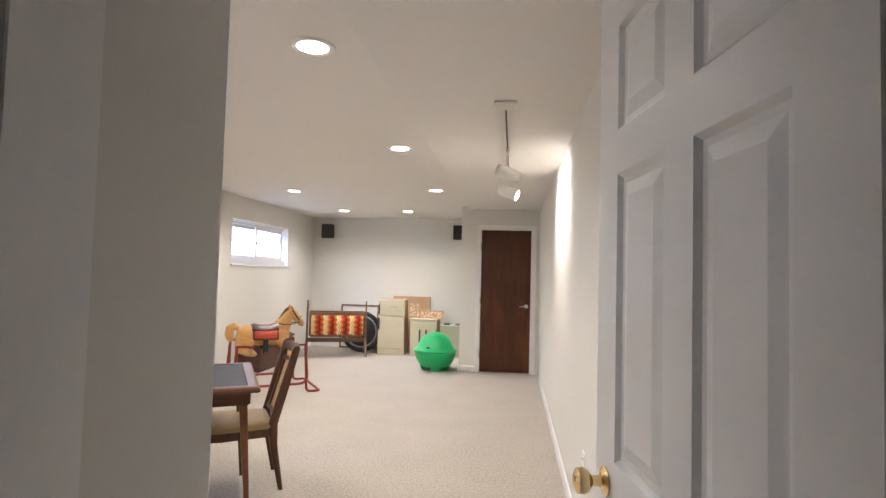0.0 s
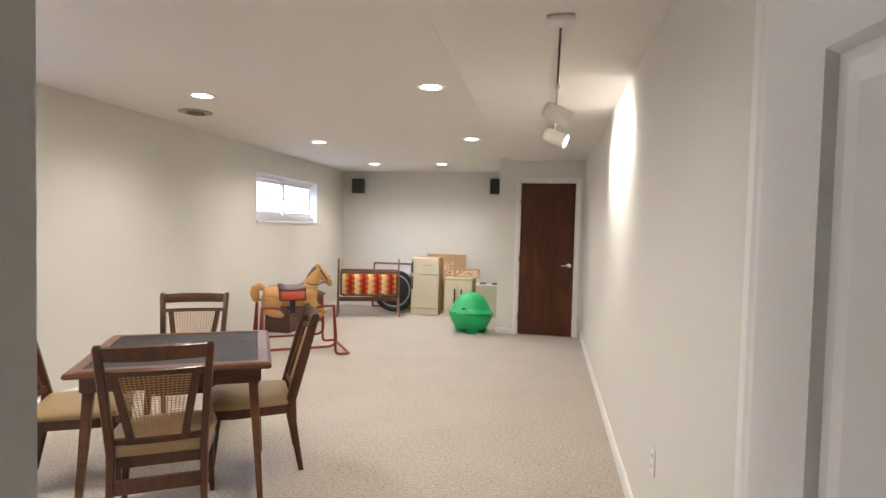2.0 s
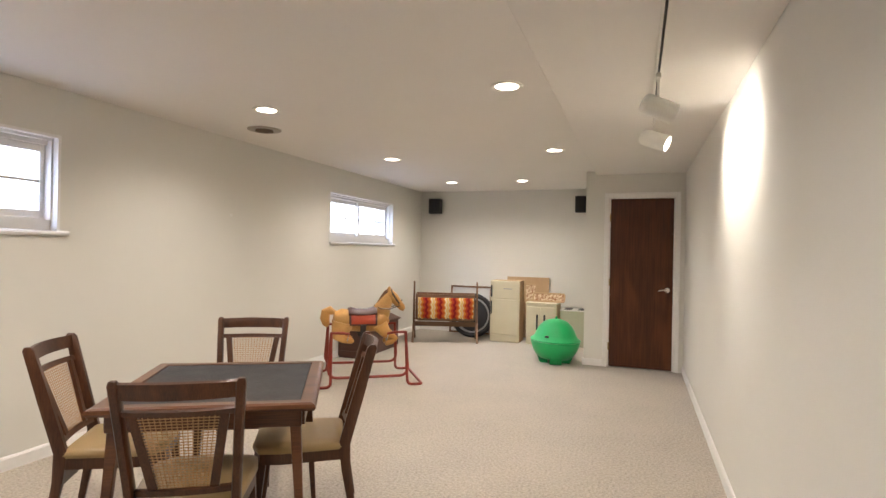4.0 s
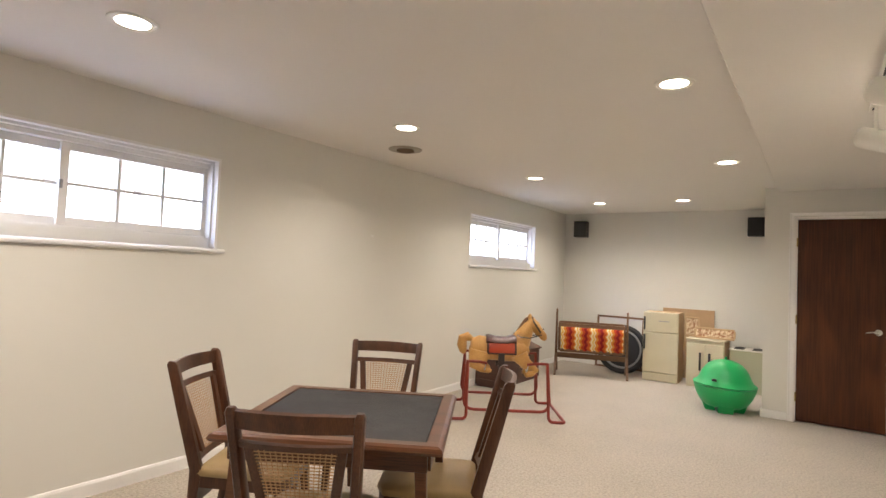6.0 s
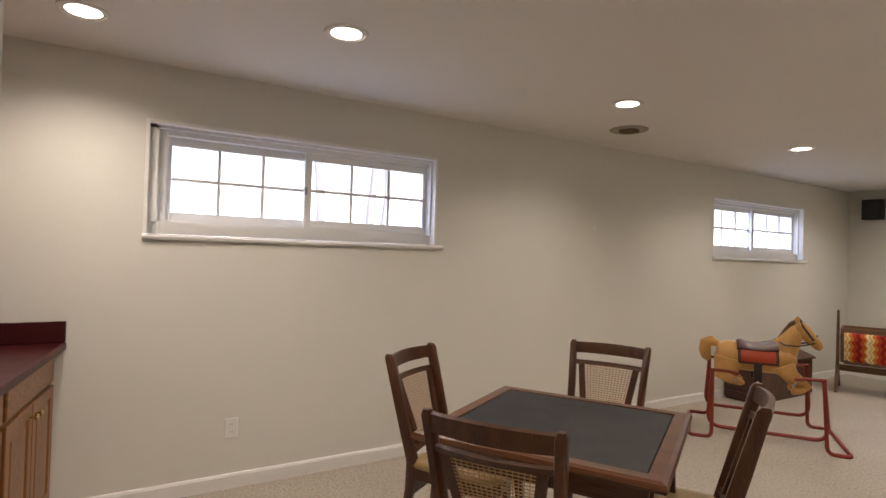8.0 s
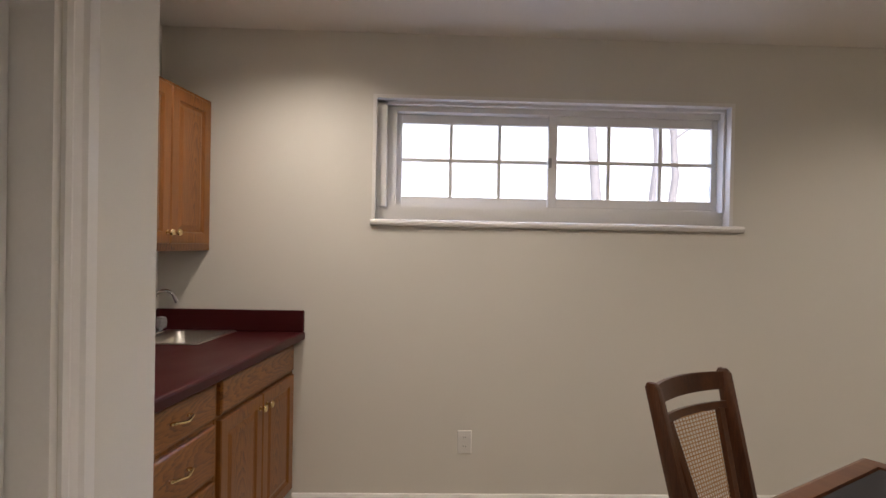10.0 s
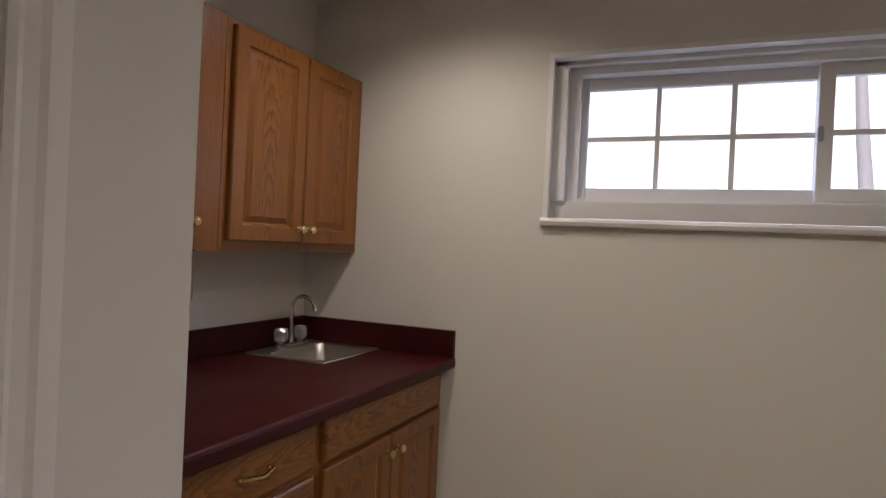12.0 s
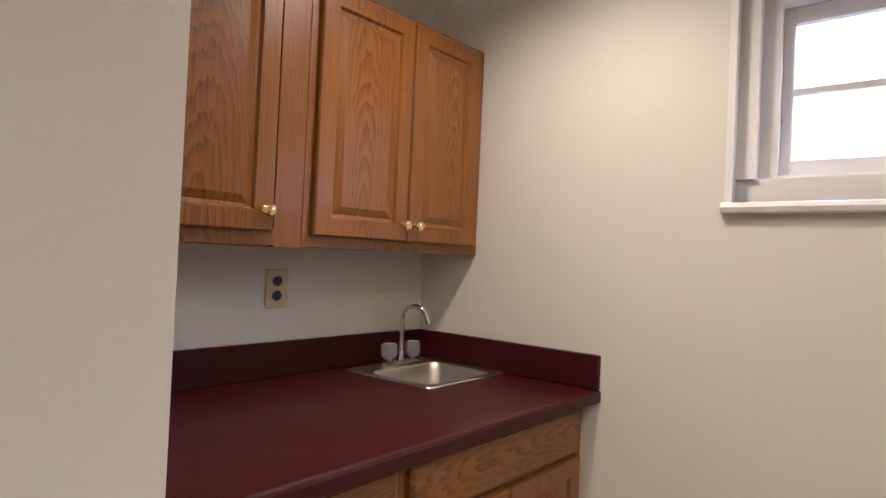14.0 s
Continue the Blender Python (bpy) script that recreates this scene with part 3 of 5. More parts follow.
loft(bm, [[(we / 2 - 0.075 + r * math.cos(2 * math.pi * i / 16), 0.012 - q, 0.95 + r * math.sin(2 * math.pi * i / 16)) for i in range(16)] for r, q in ((0.030, 0), (0.030, 0.005), (0.022, 0.010), (0.012, 0.013), (0.011, 0.045), (0.004, 0.047))])
tube(bm, [(we / 2 - 0.075, -0.028, 0.95), (we / 2 - 0.11, -0.032, 0.952), (we / 2 - 0.15, -0.032, 0.946), (we / 2 - 0.175, -0.030, 0.940)], [0.010, 0.010, 0.009, 0.006], 8)
part("lever_handle", bm, CHROME, leaf, "satin nickel lever handle", smooth=True)
bm = bmesh.new()
for z in (0.25, 1.02, 1.80):
    box(bm, -we / 2 + 0.004, -we / 2 + 0.016, 0.000, 0.014, z - 0.045, z + 0.045)
part("hinges", bm, BRASS, ed, "brass hinges")


def window(name, y0, y1):
    """A sliding window with two sashes of six panes, set deep in the wall; local x runs along the wall, y into it."""
    w, h = y1 - y0, WZ[1] - WZ[0]
    o = thing(name, pose(WX, (y0 + y1) / 2, WZ[0], 0, 0, 90), "white sliding basement window with twelve panes and deep sill", "window", kind="structure")
    # a frame that lines the opening and holds the sashes
    bm = bmesh.new()
    for a in ((-w / 2, -w / 2 + 0.018, 0.0, 0.20, 0, h), (w / 2 - 0.018, w / 2, 0.0, 0.20, 0, h), (-w / 2 + 0.018, w / 2 - 0.018, 0.0, 0.20, h - 0.018, h), (-w / 2 + 0.018, -w / 2 + 0.066, 0.050, 0.20, 0.070, h - 0.018), (w / 2 - 0.030, w / 2 - 0.018, 0.050, 0.20, 0.070, h - 0.018)):
        box(bm, *a)
    box(bm, -w / 2 + 0.018, w / 2 - 0.018, 0.065, 0.20, 0.0, 0.070)
    box(bm, -w / 2 + 0.112, w / 2 - 0.030, 0.100, 0.20, 0.0705, 0.0835)
    box(bm, -w / 2 + 0.066, -w / 2 + 0.112, 0.105, 0.20, 0.070, h - 0.018)
    box(bm, -w / 2 + 0.112, w / 2 - 0.030, 0.085, 0.20, h - 0.062, h - 0.018)
    box(bm, -w / 2 + 0.018, w / 2 - 0.018, 0.050, 0.0845, h - 0.034, h - 0.018)
    part("window_frame", bm, TRIM, o)
    bm = prism(bmesh.new(), [(-0.022, -0.026), (-0.026, -0.014), (-0.022, -0.003), (-0.016, 0.0), (0.062, 0.0), (0.062, -0.006), (0.0, -0.006), (-0.001, -0.030), (-0.018, -0.029)], "x", -w / 2 - 0.004, w / 2 + 0.048)
    part("window_sill", bm, TRIM, o)
    xi = w / 2 - 0.112
    for s, depth in ((-1, 0.145), (1, 0.110)):
        x0, x1 = (-xi, 0.040) if s < 0 else (-0.010, w / 2 - 0.030)
        z0, z1 = 0.084, h - 0.062
        fr = 0.046
        fa, fb = (0.028, fr) if s < 0 else (fr, 0.028)
        bm = bmesh.new()
        box(bm, x0, x0 + fa, depth, depth + 0.028, z0, z1, bevel=0.002)
        box(bm, x1 - fb, x1, depth, depth + 0.028, z0, z1, bevel=0.002)
        box(bm, x0 + fa, x1 - fb, depth, depth + 0.028, z0, z0 + fr, bevel=0.002)
        box(bm, x0 + fa, x1 - fb, depth, depth + 0.028, z1 - fr, z1, bevel=0.002)
        so = part("sash", bm, TRIM, o)
        gx0, gx1, gz0, gz1 = x0 + fa, x1 - fb, z0 + fr, z1 - fr
        bm = bmesh.new()
        for i in (1, 2):
            x = gx0 + (gx1 - gx0) * i / 3
            box(bm, x - 0.009, x + 0.009, depth + 0.004, depth + 0.020, gz0, gz1)
        zm = (gz0 + gz1) / 2
        box(bm, gx0, gx1, depth + 0.0035, depth + 0.0195, zm - 0.009, zm + 0.009)
        part("muntin", bm, TRIM, so)
        for i in range(3):
            for j in range(2):
                a, b = gx0 + (gx1 - gx0) * i / 3, gx0 + (gx1 - gx0) * (i + 1) / 3
                c, d = (gz0, zm) if j == 0 else (zm, gz1)
                p = part("pane", slab(a, b, depth + 0.012, depth + 0.015, c, d), GLASS, so)
                p.visible_shadow = False
    bm = slab(-0.012, 0.006, 0.098, 0.1095, h * 0.5 - 0.02, h * 0.5 + 0.03, bevel=0.003)
    part("latch", bm, GREYRIM, o, "small grey sash latch")
    # unseen area lamp added high outside the window, in place of the open sky
    lamp = new("window_daylight", bpy.data.lights.new("window_daylight", "AREA"))
    lamp.data.shape, lamp.data.size, lamp.data.size_y = "RECTANGLE", 6.0, 2.4
    lamp.data.energy, lamp.data.color = SKY_WATTS * 19, (0.60, 0.71, 1.0)
    mid = (y0 + y1) / 2
    lamp.matrix_world = look((-6.4, mid, 4.0), (WX - 0.2, mid, WZ[0] + h / 2))
    return o


window("window_1", *W1)
window("window_2", *W2)

bm = bmesh.new()
bm.faces.new([bm.verts.new(p) for p in ((-70, -420, 0.5), (-70, 420, 0.5), (-70, 420, 90), (-70, -420, 90))])
structure("backdrop", bm, glow_material("bright_winter_sky", (0.88, 0.92, 1.0), 2.5), "pale overcast winter sky in the distance", "sky")

# outside: ground at the height of the window sills, and bare trunks
bm = bmesh.new()
vs = [bm.verts.new(p) for p in ((-4.80, -900, 1.30), (-4.80, 900, 1.30), (-1500, 900, 1.30), (-1500, -900, 1.30))]
bm.faces.new(vs)
structure("ground", bm, GROUND, "pale winter ground outside the windows", "ground")


def bare_tree(x, y, r, h, seed):
    rnd = random.Random(seed)
    o = thing("bare_tree", pose(x, y, 1.28), "bare pale winter tree outside the window", "tree", "trees outside")
    bm = bmesh.new()
    pts = [(0, 0, 0)]
    for i in range(1, 9):
        pts.append((pts[-1][0] + rnd.uniform(-0.10, 0.10), pts[-1][1] + rnd.uniform(-0.16, 0.16), h * i / 8))
    tube(bm, pts, [r * (1 - 0.09 * i) for i in range(9)], 9)
    part("trunk", bm, BARK, o, smooth=True)
    bm = bmesh.new()
    for k in range(12):
        i = rnd.randint(3, 7)
        p = Vector(pts[i])
        a = rnd.uniform(0, 6.28)
        l = rnd.uniform(0.8, 2.2)
        q = p + Vector((math.cos(a) * l, math.sin(a) * l, rnd.uniform(0.6, 1.8)))
        mid = (p + q) / 2 + Vector((rnd.uniform(-.15, .15), rnd.uniform(-.15, .15), 0.12))
        tube(bm, [p, mid, q], [r * 0.36, r * 0.22, r * 0.05], 6)
        for _ in range(3):
            e = q + Vector((rnd.uniform(-.6, .6), rnd.uniform(-.6, .6), rnd.uniform(.2, .9)))
            tube(bm, [mid, (mid + e) / 2 + Vector((0, 0.05, 0.1)), e], [r * 0.14, r * 0.09, 0.006], 5)
    part("limbs", bm, BARK, o, smooth=True)


for i, (x, y, r, h) in enumerate(((-5.52, 11.46, 0.085, 7), (-14.0, 7.15, 0.13, 9), (-16.0, 9.3, 0.15, 10), (-20.0, 11.6, 0.16, 10), (-15.0, 21.0, 0.22, 9), (-19.0, 27.0, 0.25, 10))):
    bare_tree(x, y, r, h, 11 + i)

# ---- ceiling fixtures ----
def downlight(x, y):
    z = CZ
    o = thing("recessed_light", pose(x, y, z), "round recessed ceiling light, switched on, with white trim", "ceiling light", "recessed lights")
    bm = lathe(bmesh.new(), [(0.083, -0.004), (0.086, -0.008), (0.098, -0.006), (0.101, 0.0), (0.083, 0.0)], 28)
    part("trim_ring", bm, WHITEMETAL, o, smooth=True)
    bm = lathe(bmesh.new(), [(0.001, -0.0040), (0.055, -0.0050), (0.083, -0.003), (0.083, 0.0), (0.001, 0.0)], 28)
    part("lens", bm, LAMPGLOW, o, "glowing frosted lens", smooth=True)
    lamp = new("downlight_lamp", bpy.data.lights.new("downlight_lamp", "SPOT"))
    lamp.data.energy, lamp.data.color = DOWNLIGHT_WATTS, LAMP_WARM
    lamp.data.spot_size, lamp.data.spot_blend, lamp.data.shadow_soft_size = radians(152), 0.95, 0.07
    lamp.matrix_world = look((x, y, z - 0.020), (x, y + 0.0001, 0))


for x, y in ((-3.57, 3.85), (-4.00, 2.84), (-1.755, 3.74), (-1.77, 5.65), (-3.57, 5.72), (-1.79, 7.78), (-3.59, 7.90), (-3.60, 9.97), (-2.55, 9.98)):
    downlight(x, y)

# round brown register in the ceiling
o = thing("ceiling_vent", pose(-4.02, 6.27, CZ), "round brown louvred air vent in the ceiling", "vent")
part("flange", lathe(bmesh.new(), [(0.075, 0.0), (0.075, -0.006), (0.120, -0.010), (0.140, -0.004), (0.142, 0.0)], 28), VENTRIM, o, smooth=True)
part("core", lathe(bmesh.new(), [(0.001, -0.002), (0.075, -0.002), (0.075, 0.0), (0.001, 0.0)], 24), BLACK, o)
for i in range(5):
    y = -0.056 + 0.028 * i
    hw = math.sqrt(0.073 ** 2 - y * y)
    part("slat", beam(bmesh.new(), (-hw, y, -0.010), (hw, y, -0.010), 0.003, 0.020, side=(0, 1, 0.6)), VENTDARK, o)

# track with two lamp heads
TX = -0.925
o = thing("track_light", pose(TX, 4.44, SZ), "white ceiling track light with two cylinder heads", "track light")
part("feed_plate", slab(-0.062, 0.062, -0.055, 0.055, -0.022, 0.0, bevel=0.006), WHITEMETAL, o)
bm = bmesh.new()
for a in ((-0.017, -0.006), (0.006, 0.017)):
    box(bm, a[0], a[1], 0.055, 1.96, -0.020, 0.0)
box(bm, -0.006, 0.006, 0.055, 1.96, -0.006, 0.0)
part("track", bm, WHITEMETAL, o)
part("track_slot", slab(-0.0055, 0.0055, 0.057, 1.955, -0.012, -0.0065), BLACK, o, "dark slot of the track")


def head(y, aim, drop):
    part("stem", slab(-0.013, 0.013, y - 0.022, y + 0.022, -0.045, -0.014, bevel=0.004), WHITEMETAL, o)
    bm = bmesh.new()
    for k in (-1, 1):
        beam(bm, (0, y + k * 0.009, -0.044), (0, y + k * 0.016, -drop - 0.010), 0.012, 0.005, side=(1, 0, 0))
    part("yoke", bm, WHITEMETAL, o)
    c = Vector((0.0, y, -drop - 0.055))
    d = (Vector(aim) - Vector((TX, 4.44, SZ)) - c).normalized()
    q = d.to_track_quat("Z", "Y")
    def tr(r, z, n=24):
        return [c + q @ Vector((r * math.cos(2 * math.pi * i / n), r * math.sin(2 * math.pi * i / n), z)) for i in range(n)]
    bm = bmesh.new()
    loft(bm, [tr(r, z) for r, z in ((0.030, -0.086), (0.044, -0.078), (0.051, -0.066), (0.053, -0.05), (0.053, 0.092), (0.049, 0.092), (0.047, 0.058), (0.044, 0.056))])
    hd = part("lamp_head", bm, WHITEMETAL, o, smooth=True)
    bm = bmesh.new()
    loft(bm, [tr(r, z) for r, z in ((0.043, 0.060), (0.043, 0.074), (0.028, 0.080), (0.004, 0.082))])
    part("bulb", bm, LAMPGLOW, hd, "glowing reflector bulb", smooth=True)
    lamp = new("track_lamp", bpy.data.lights.new("track_lamp", "SPOT"))
    lamp.data.energy, lamp.data.color = TRACK_WATTS, LAMP_WARM
    lamp.data.spot_size, lamp.data.spot_blend, lamp.data.shadow_soft_size = radians(150), 1.0, 0.09
    e = Vector((TX, 4.44, SZ)) + c + d * 0.115
    lamp.matrix_world = look(e, e + d)


head(1.03, (-0.40, 5.58, 1.90), 0.140)
head(1.76, (-0.44, 6.06, 1.90), 0.160)


# ---- wall fixtures ----
def speaker(m, label):
    s = thing("wall_speaker", m, label, "speaker", "wall speakers")
    part("cabinet", slab(-0.10, 0.10, -0.17, -0.03, -0.125, 0.125, bevel=0.008, seg=2), BLACK, s)
    bm = slab(-0.088, 0.088, -0.178, -0.1705, -0.113, 0.113, bevel=0.005)
    part("grille", bm, RUBBER, s)
    part("bracket", slab(-0.03, 0.03, -0.03, 0.0, -0.05, 0.05, bevel=0.004), BLACK, s)


speaker(pose(-4.25, NY, 2.11), "small black loudspeaker mounted high on the wall")
speaker(pose(-1.83, NY, 2.12), "small black loudspeaker mounted high beside the closet")


def outlet(name, m, plate, label, dark):
    o = thing(name, m, label, "outlet")
    bm = slab(-0.036, 0.036, -0.006, 0.0, -0.058, 0.058, bevel=0.003)
    part("plate", bm, plate, o)
    for z in (-0.022, 0.022):
        p = part("socket", lathe(bmesh.new(), [(0.001, 0), (0.0145, 0), (0.015, 0.002), (0.001, 0.002)], 18), dark, o)
        p.matrix_basis = pose(0, -0.0062, z, 90)
        bm = bmesh.new()
        for x in (-0.006, 0.006):
            box(bm, x - 0.001, x + 0.001, -0.0095, -0.0082, z - 0.002, z + 0.006)
        part("slots", bm, BLACK, o)


outlet("wall_outlet", pose(WX, 3.59, 0.345, 0, 0, 90), WHITEPLASTIC, "white double socket low on the window wall", WHITEPLASTIC)
outlet("wall_outlet", pose(EX, 4.33, 0.460, 0, 0, -90), WHITEPLASTIC, "white double socket low on the plain wall", WHITEPLASTIC)
outlet("wall_outlet", pose(-3.945, KY + KLEAN * (-3.945 - WX), 1.150, 0, 0, 180 + math.degrees(math.atan(KLEAN))), IVORY, "ivory double socket with dark inserts above the counter", BLACK)
o = thing("wall_hook", pose(WX, 6.49, 1.655, 0, 0, 90), "tiny white hook on the bare wall", "hook")
part("plate", slab(-0.02, 0.02, -0.006, 0, -0.012, 0.012, bevel=0.002), WHITEPLASTIC, o)


# ---- card table and chairs ----
TZ = 0.748
o = thing("card_table", pose(-2.795, 4.490, 0, 0, 0, 30), "square walnut card table with dark leather top", "table")
H = 0.426
bm = bmesh.new()
edge = [(H - 0.008, TZ - 0.032), (H, TZ - 0.020), (H - 0.006, TZ - 0.006), (H - 0.020, TZ), (H - 0.062, TZ), (H - 0.064, TZ - 0.012)]
loft(bm, [[(sx * d, sy * d, z) for sx, sy in ((-1, -1), (1, -1), (1, 1), (-1, 1))] for d, z in edge])
part("tabletop_border", bm, TABLEWOOD, o)
part("leather_inset", slab(-H + 0.066, H - 0.066, -H + 0.066, H - 0.066, TZ - 0.011, TZ - 0.003, bevel=0.003), LEATHER, o, "dark charcoal leather inset")
A = 0.368
for s in (-1, 1):
    part("apron", slab(-A, A, s * A - 0.011, s * A + 0.011, TZ - 0.105, TZ - 0.033, bevel=0.002), TABLEWOOD, o)
    part("apron", slab(s * A - 0.011, s * A + 0.011, -A + 0.012, A - 0.012, TZ - 0.105, TZ - 0.033, bevel=0.002), TABLEWOOD, o)
for sx in (-1, 1):
    for sy in (-1, 1):
        bm = beam(bmesh.new(), (sx * 0.338, sy * 0.338, TZ - 0.034), (sx * 0.385, sy * 0.385, 0.0), 0.046, 0.046, 0.024, 0.024, bevel=0.005)
        part("leg", bm, TABLEWOOD, o)


def chair():
    """Origin on the floor under the seat's centre; the sitter looks along +y."""
    c = thing("dining_chair", pose(0, 0, 0), "dark walnut dining chair with cane back and tan seat", "chair", "chairs round the card table")
    # seat frame and cushion
    out = [(-0.20, -0.20), (0.20, -0.20), (0.228, 0.10), (0.215, 0.20), (0.15, 0.232), (-0.15, 0.232), (-0.215, 0.20), (-0.228, 0.10)]
    bm = prism(bmesh.new(), [(x * 0.97, y * 0.97) for x, y in out], "z", 0.335, 0.386)
    part("seat_frame", bm, CHAIRWOOD, c)
    bm = bmesh.new()
    loft(bm, [[(x * s, y * s, z) for x, y in out] for s, z in ((0.985, 0.3865), (1.01, 0.400), (1.0, 0.414), (0.94, 0.426), (0.75, 0.433), (0.35, 0.435))])
    part("seat", bm, VINYL, c, "tan vinyl seat", smooth=True)
    # rear legs that run up as back posts
    for s in (-1, 1):
        pts = [(s * 0.190, -0.262, 0.0), (s * 0.186, -0.212, 0.28), (s * 0.186, -0.202, 0.41), (s * 0.199, -0.268, 0.66), (s * 0.213, -0.326, 0.884), (s * 0.214, -0.331, 0.900)]
        dims = [(0.026, 0.028), (0.032, 0.044), (0.034, 0.056), (0.034, 0.054), (0.034, 0.046), (0.022, 0.026)]
        rings = []
        for (x, y, z), (a, b) in zip(pts, dims):
            k = 0.3
            rings.append([(x + a / 2 * px, y + b / 2 * py, z) for px, py in ((-1, -1 + k), (-1 + k, -1), (1 - k, -1), (1, -1 + k), (1, 1 - k), (1 - k, 1), (-1 + k, 1), (-1, 1 - k))])
        part("back_post", loft(bmesh.new(), rings), CHAIRWOOD, c, smooth=True)
        bm = beam(bmesh.new(), (s * 0.188, 0.185, 0.350), (s * 0.205, 0.215, 0.0), 0.044, 0.044, 0.024, 0.024, bevel=0.007)
        part("front_leg", bm, CHAIRWOOD, c)

    def arc(half, z0, z1, yb, thick, sag, name, lift=0.0):
        rings = []
        for i in range(11):
            u = -1 + 2 * i / 10
            y = yb - sag * (1 - u * u)
            t = lift * (1 - u * u)
            rings.append([(u * half, y - thick / 2, z0), (u * half, y + thick / 2, z0), (u * half, y + thick / 2 - 0.01, z1 + t - 0.004), (u * half, y, z1 + t), (u * half, y - thick / 2 - 0.008, z1 + t - 0.004)])
        return part(name, loft(bmesh.new(), rings), CHAIRWOOD, c, smooth=True)

    arc(0.212, 0.832, 0.892, -0.316, 0.024, 0.036, "top_rail", 0.004)
    arc(0.204, 0.768, 0.792, -0.299, 0.020, 0.030, "middle_rail")
    arc(0.184, 0.446, 0.474, -0.203, 0.022, 0.018, "lower_rail")
    def back_y(z):
        return -0.222 - (z - 0.474) * 0.32
    for s in (-1, 1):
        bm = beam(bmesh.new(), (s * 0.108, back_y(0.472) + 0.006, 0.470), (s * 0.156, back_y(0.768) + 0.008, 0.770), 0.034, 0.018, bevel=0.003)
        part("slat", bm, CHAIRWOOD, c)
    bm = bmesh.new()
    rows, cols = 25, 15
    for j in range(rows + 1):
        z = 0.474 + 0.294 * j / rows
        half = 0.096 + 0.046 * j / rows
        box(bm, -half, half, back_y(z) - 0.0008, back_y(z) + 0.0008, z - 0.0018, z + 0.0018)
    for i in range(cols + 1):
        u = -1 + 2 * i / cols
        beam(bm, (u * 0.096, back_y(0.474) + 0.0012, 0.474), (u * 0.142, back_y(0.768) + 0.0012, 0.768), 0.0034, 0.0016)
    tagged(part("cane_panel", bm, CANE, c, "woven natural cane panel"), kind="stuff")
    part("rear_stretcher", slab(-0.170, 0.170, -0.236, -0.218, 0.235, 0.300, bevel=0.003), CHAIRWOOD, c)
    for k in c.children:
        for v in k.data.vertices:
            v.co.x *= 0.98
    return c


def seat_at(cx, cy, fx, fy):
    """Pose of a chair whose top rail is centred on (cx, cy) and that faces (fx, fy)."""
    k = math.hypot(fx, fy)
    fx, fy = fx / k, fy / k
    return pose(cx + 0.342 * fx, cy + 0.342 * fy, 0, 0, 0, math.degrees(math.atan2(-fx, fy)))


first = chair()
first.matrix_basis = seat_at(-2.515, 3.93, -0.53, 0.85)
for a in ((-3.690, 4.284, 0.845, 0.535), (-3.412, 5.440, 0.46, -0.888), (-2.330, 5.042, -0.852, -0.524)):
    copy_thing(first, seat_at(*a))


# ---- kitchenette ----
CT = 0.885          # top of the counter
KF = 2.733          # face of the base cabinets
UF = 2.337          # face of the upper doors


def raised_door(bm, x0, x1, z0, z1, y, th=0.019, st=0.050):
    """A frame-and-panel cabinet door facing +y, its face at y."""
    rows = []
    for ins, dep in ((0, -th), (0, -0.004), (0.004, 0), (st, 0), (st + 0.005, -0.009), (st + 0.013, -0.011), (st + 0.034, -0.002)):
        rows.append([bm.verts.new((a, y + dep, b)) for a, b in ((x0 + ins, z0 + ins), (x1 - ins, z0 + ins), (x1 - ins, z1 - ins), (x0 + ins, z1 - ins))])
    for r1, r2 in zip(rows, rows[1:]):
        for i in range(4):
            bm.faces.new((r1[i], r1[(i + 1) % 4], r2[(i + 1) % 4], r2[i]))
    bm.faces.new(rows[-1])
    bm.faces.new(rows[0][::-1])
    return bm


def drawer_front(bm, x0, x1, z0, z1, y, th=0.019):
    rows = []
    for ins, dep in ((0, -th), (0, -0.006), (0.006, -0.001), (0.012, 0)):
        rows.append([bm.verts.new((a, y + dep, b)) for a, b in ((x0 + ins, z0 + ins), (x1 - ins, z0 + ins), (x1 - ins, z1 - ins), (x0 + ins, z1 - ins))])
    for r1, r2 in zip(rows, rows[1:]):
        for i in range(4):
            bm.faces.new((r1[i], r1[(i + 1) % 4], r2[(i + 1) % 4], r2[i]))
    bm.faces.new(rows[-1])
    bm.faces.new(rows[0][::-1])
    return bm


def cab_knob(parent, x, y, z):
    bm = bmesh.new()
    loft(bm, [[(x + r * math.cos(2 * math.pi * i / 16), y + q, z + r * math.sin(2 * math.pi * i / 16)) for i in range(16)]
              for r, q in ((0.010, 0.0), (0.010, 0.003), (0.005, 0.006), (0.005, 0.014), (0.013, 0.018), (0.0155, 0.023), (0.013, 0.028), (0.005, 0.031))])
    part("knob", bm, BRASS, parent, "round brass knob", smooth=True)


def pull(parent, x, y, z):
    bm = bmesh.new()
    tube(bm, bent([(x - 0.045, y, z), (x - 0.045, y + 0.018, z + 0.002), (x, y + 0.028, z - 0.006), (x + 0.045, y + 0.018, z + 0.002), (x + 0.045, y, z)], 0.012, 4), 0.0048, 8)
    for s in (-1, 1):
        lathe(bm, [(0.001, 0), (0.009, 0.001), (0.009, 0.008), (0.001, 0.009)], 12, (x + s * 0.045, y + 0.006, z - 0.004))
    part("pull", bm, BRASS, parent, "curved brass pull", smooth=True)


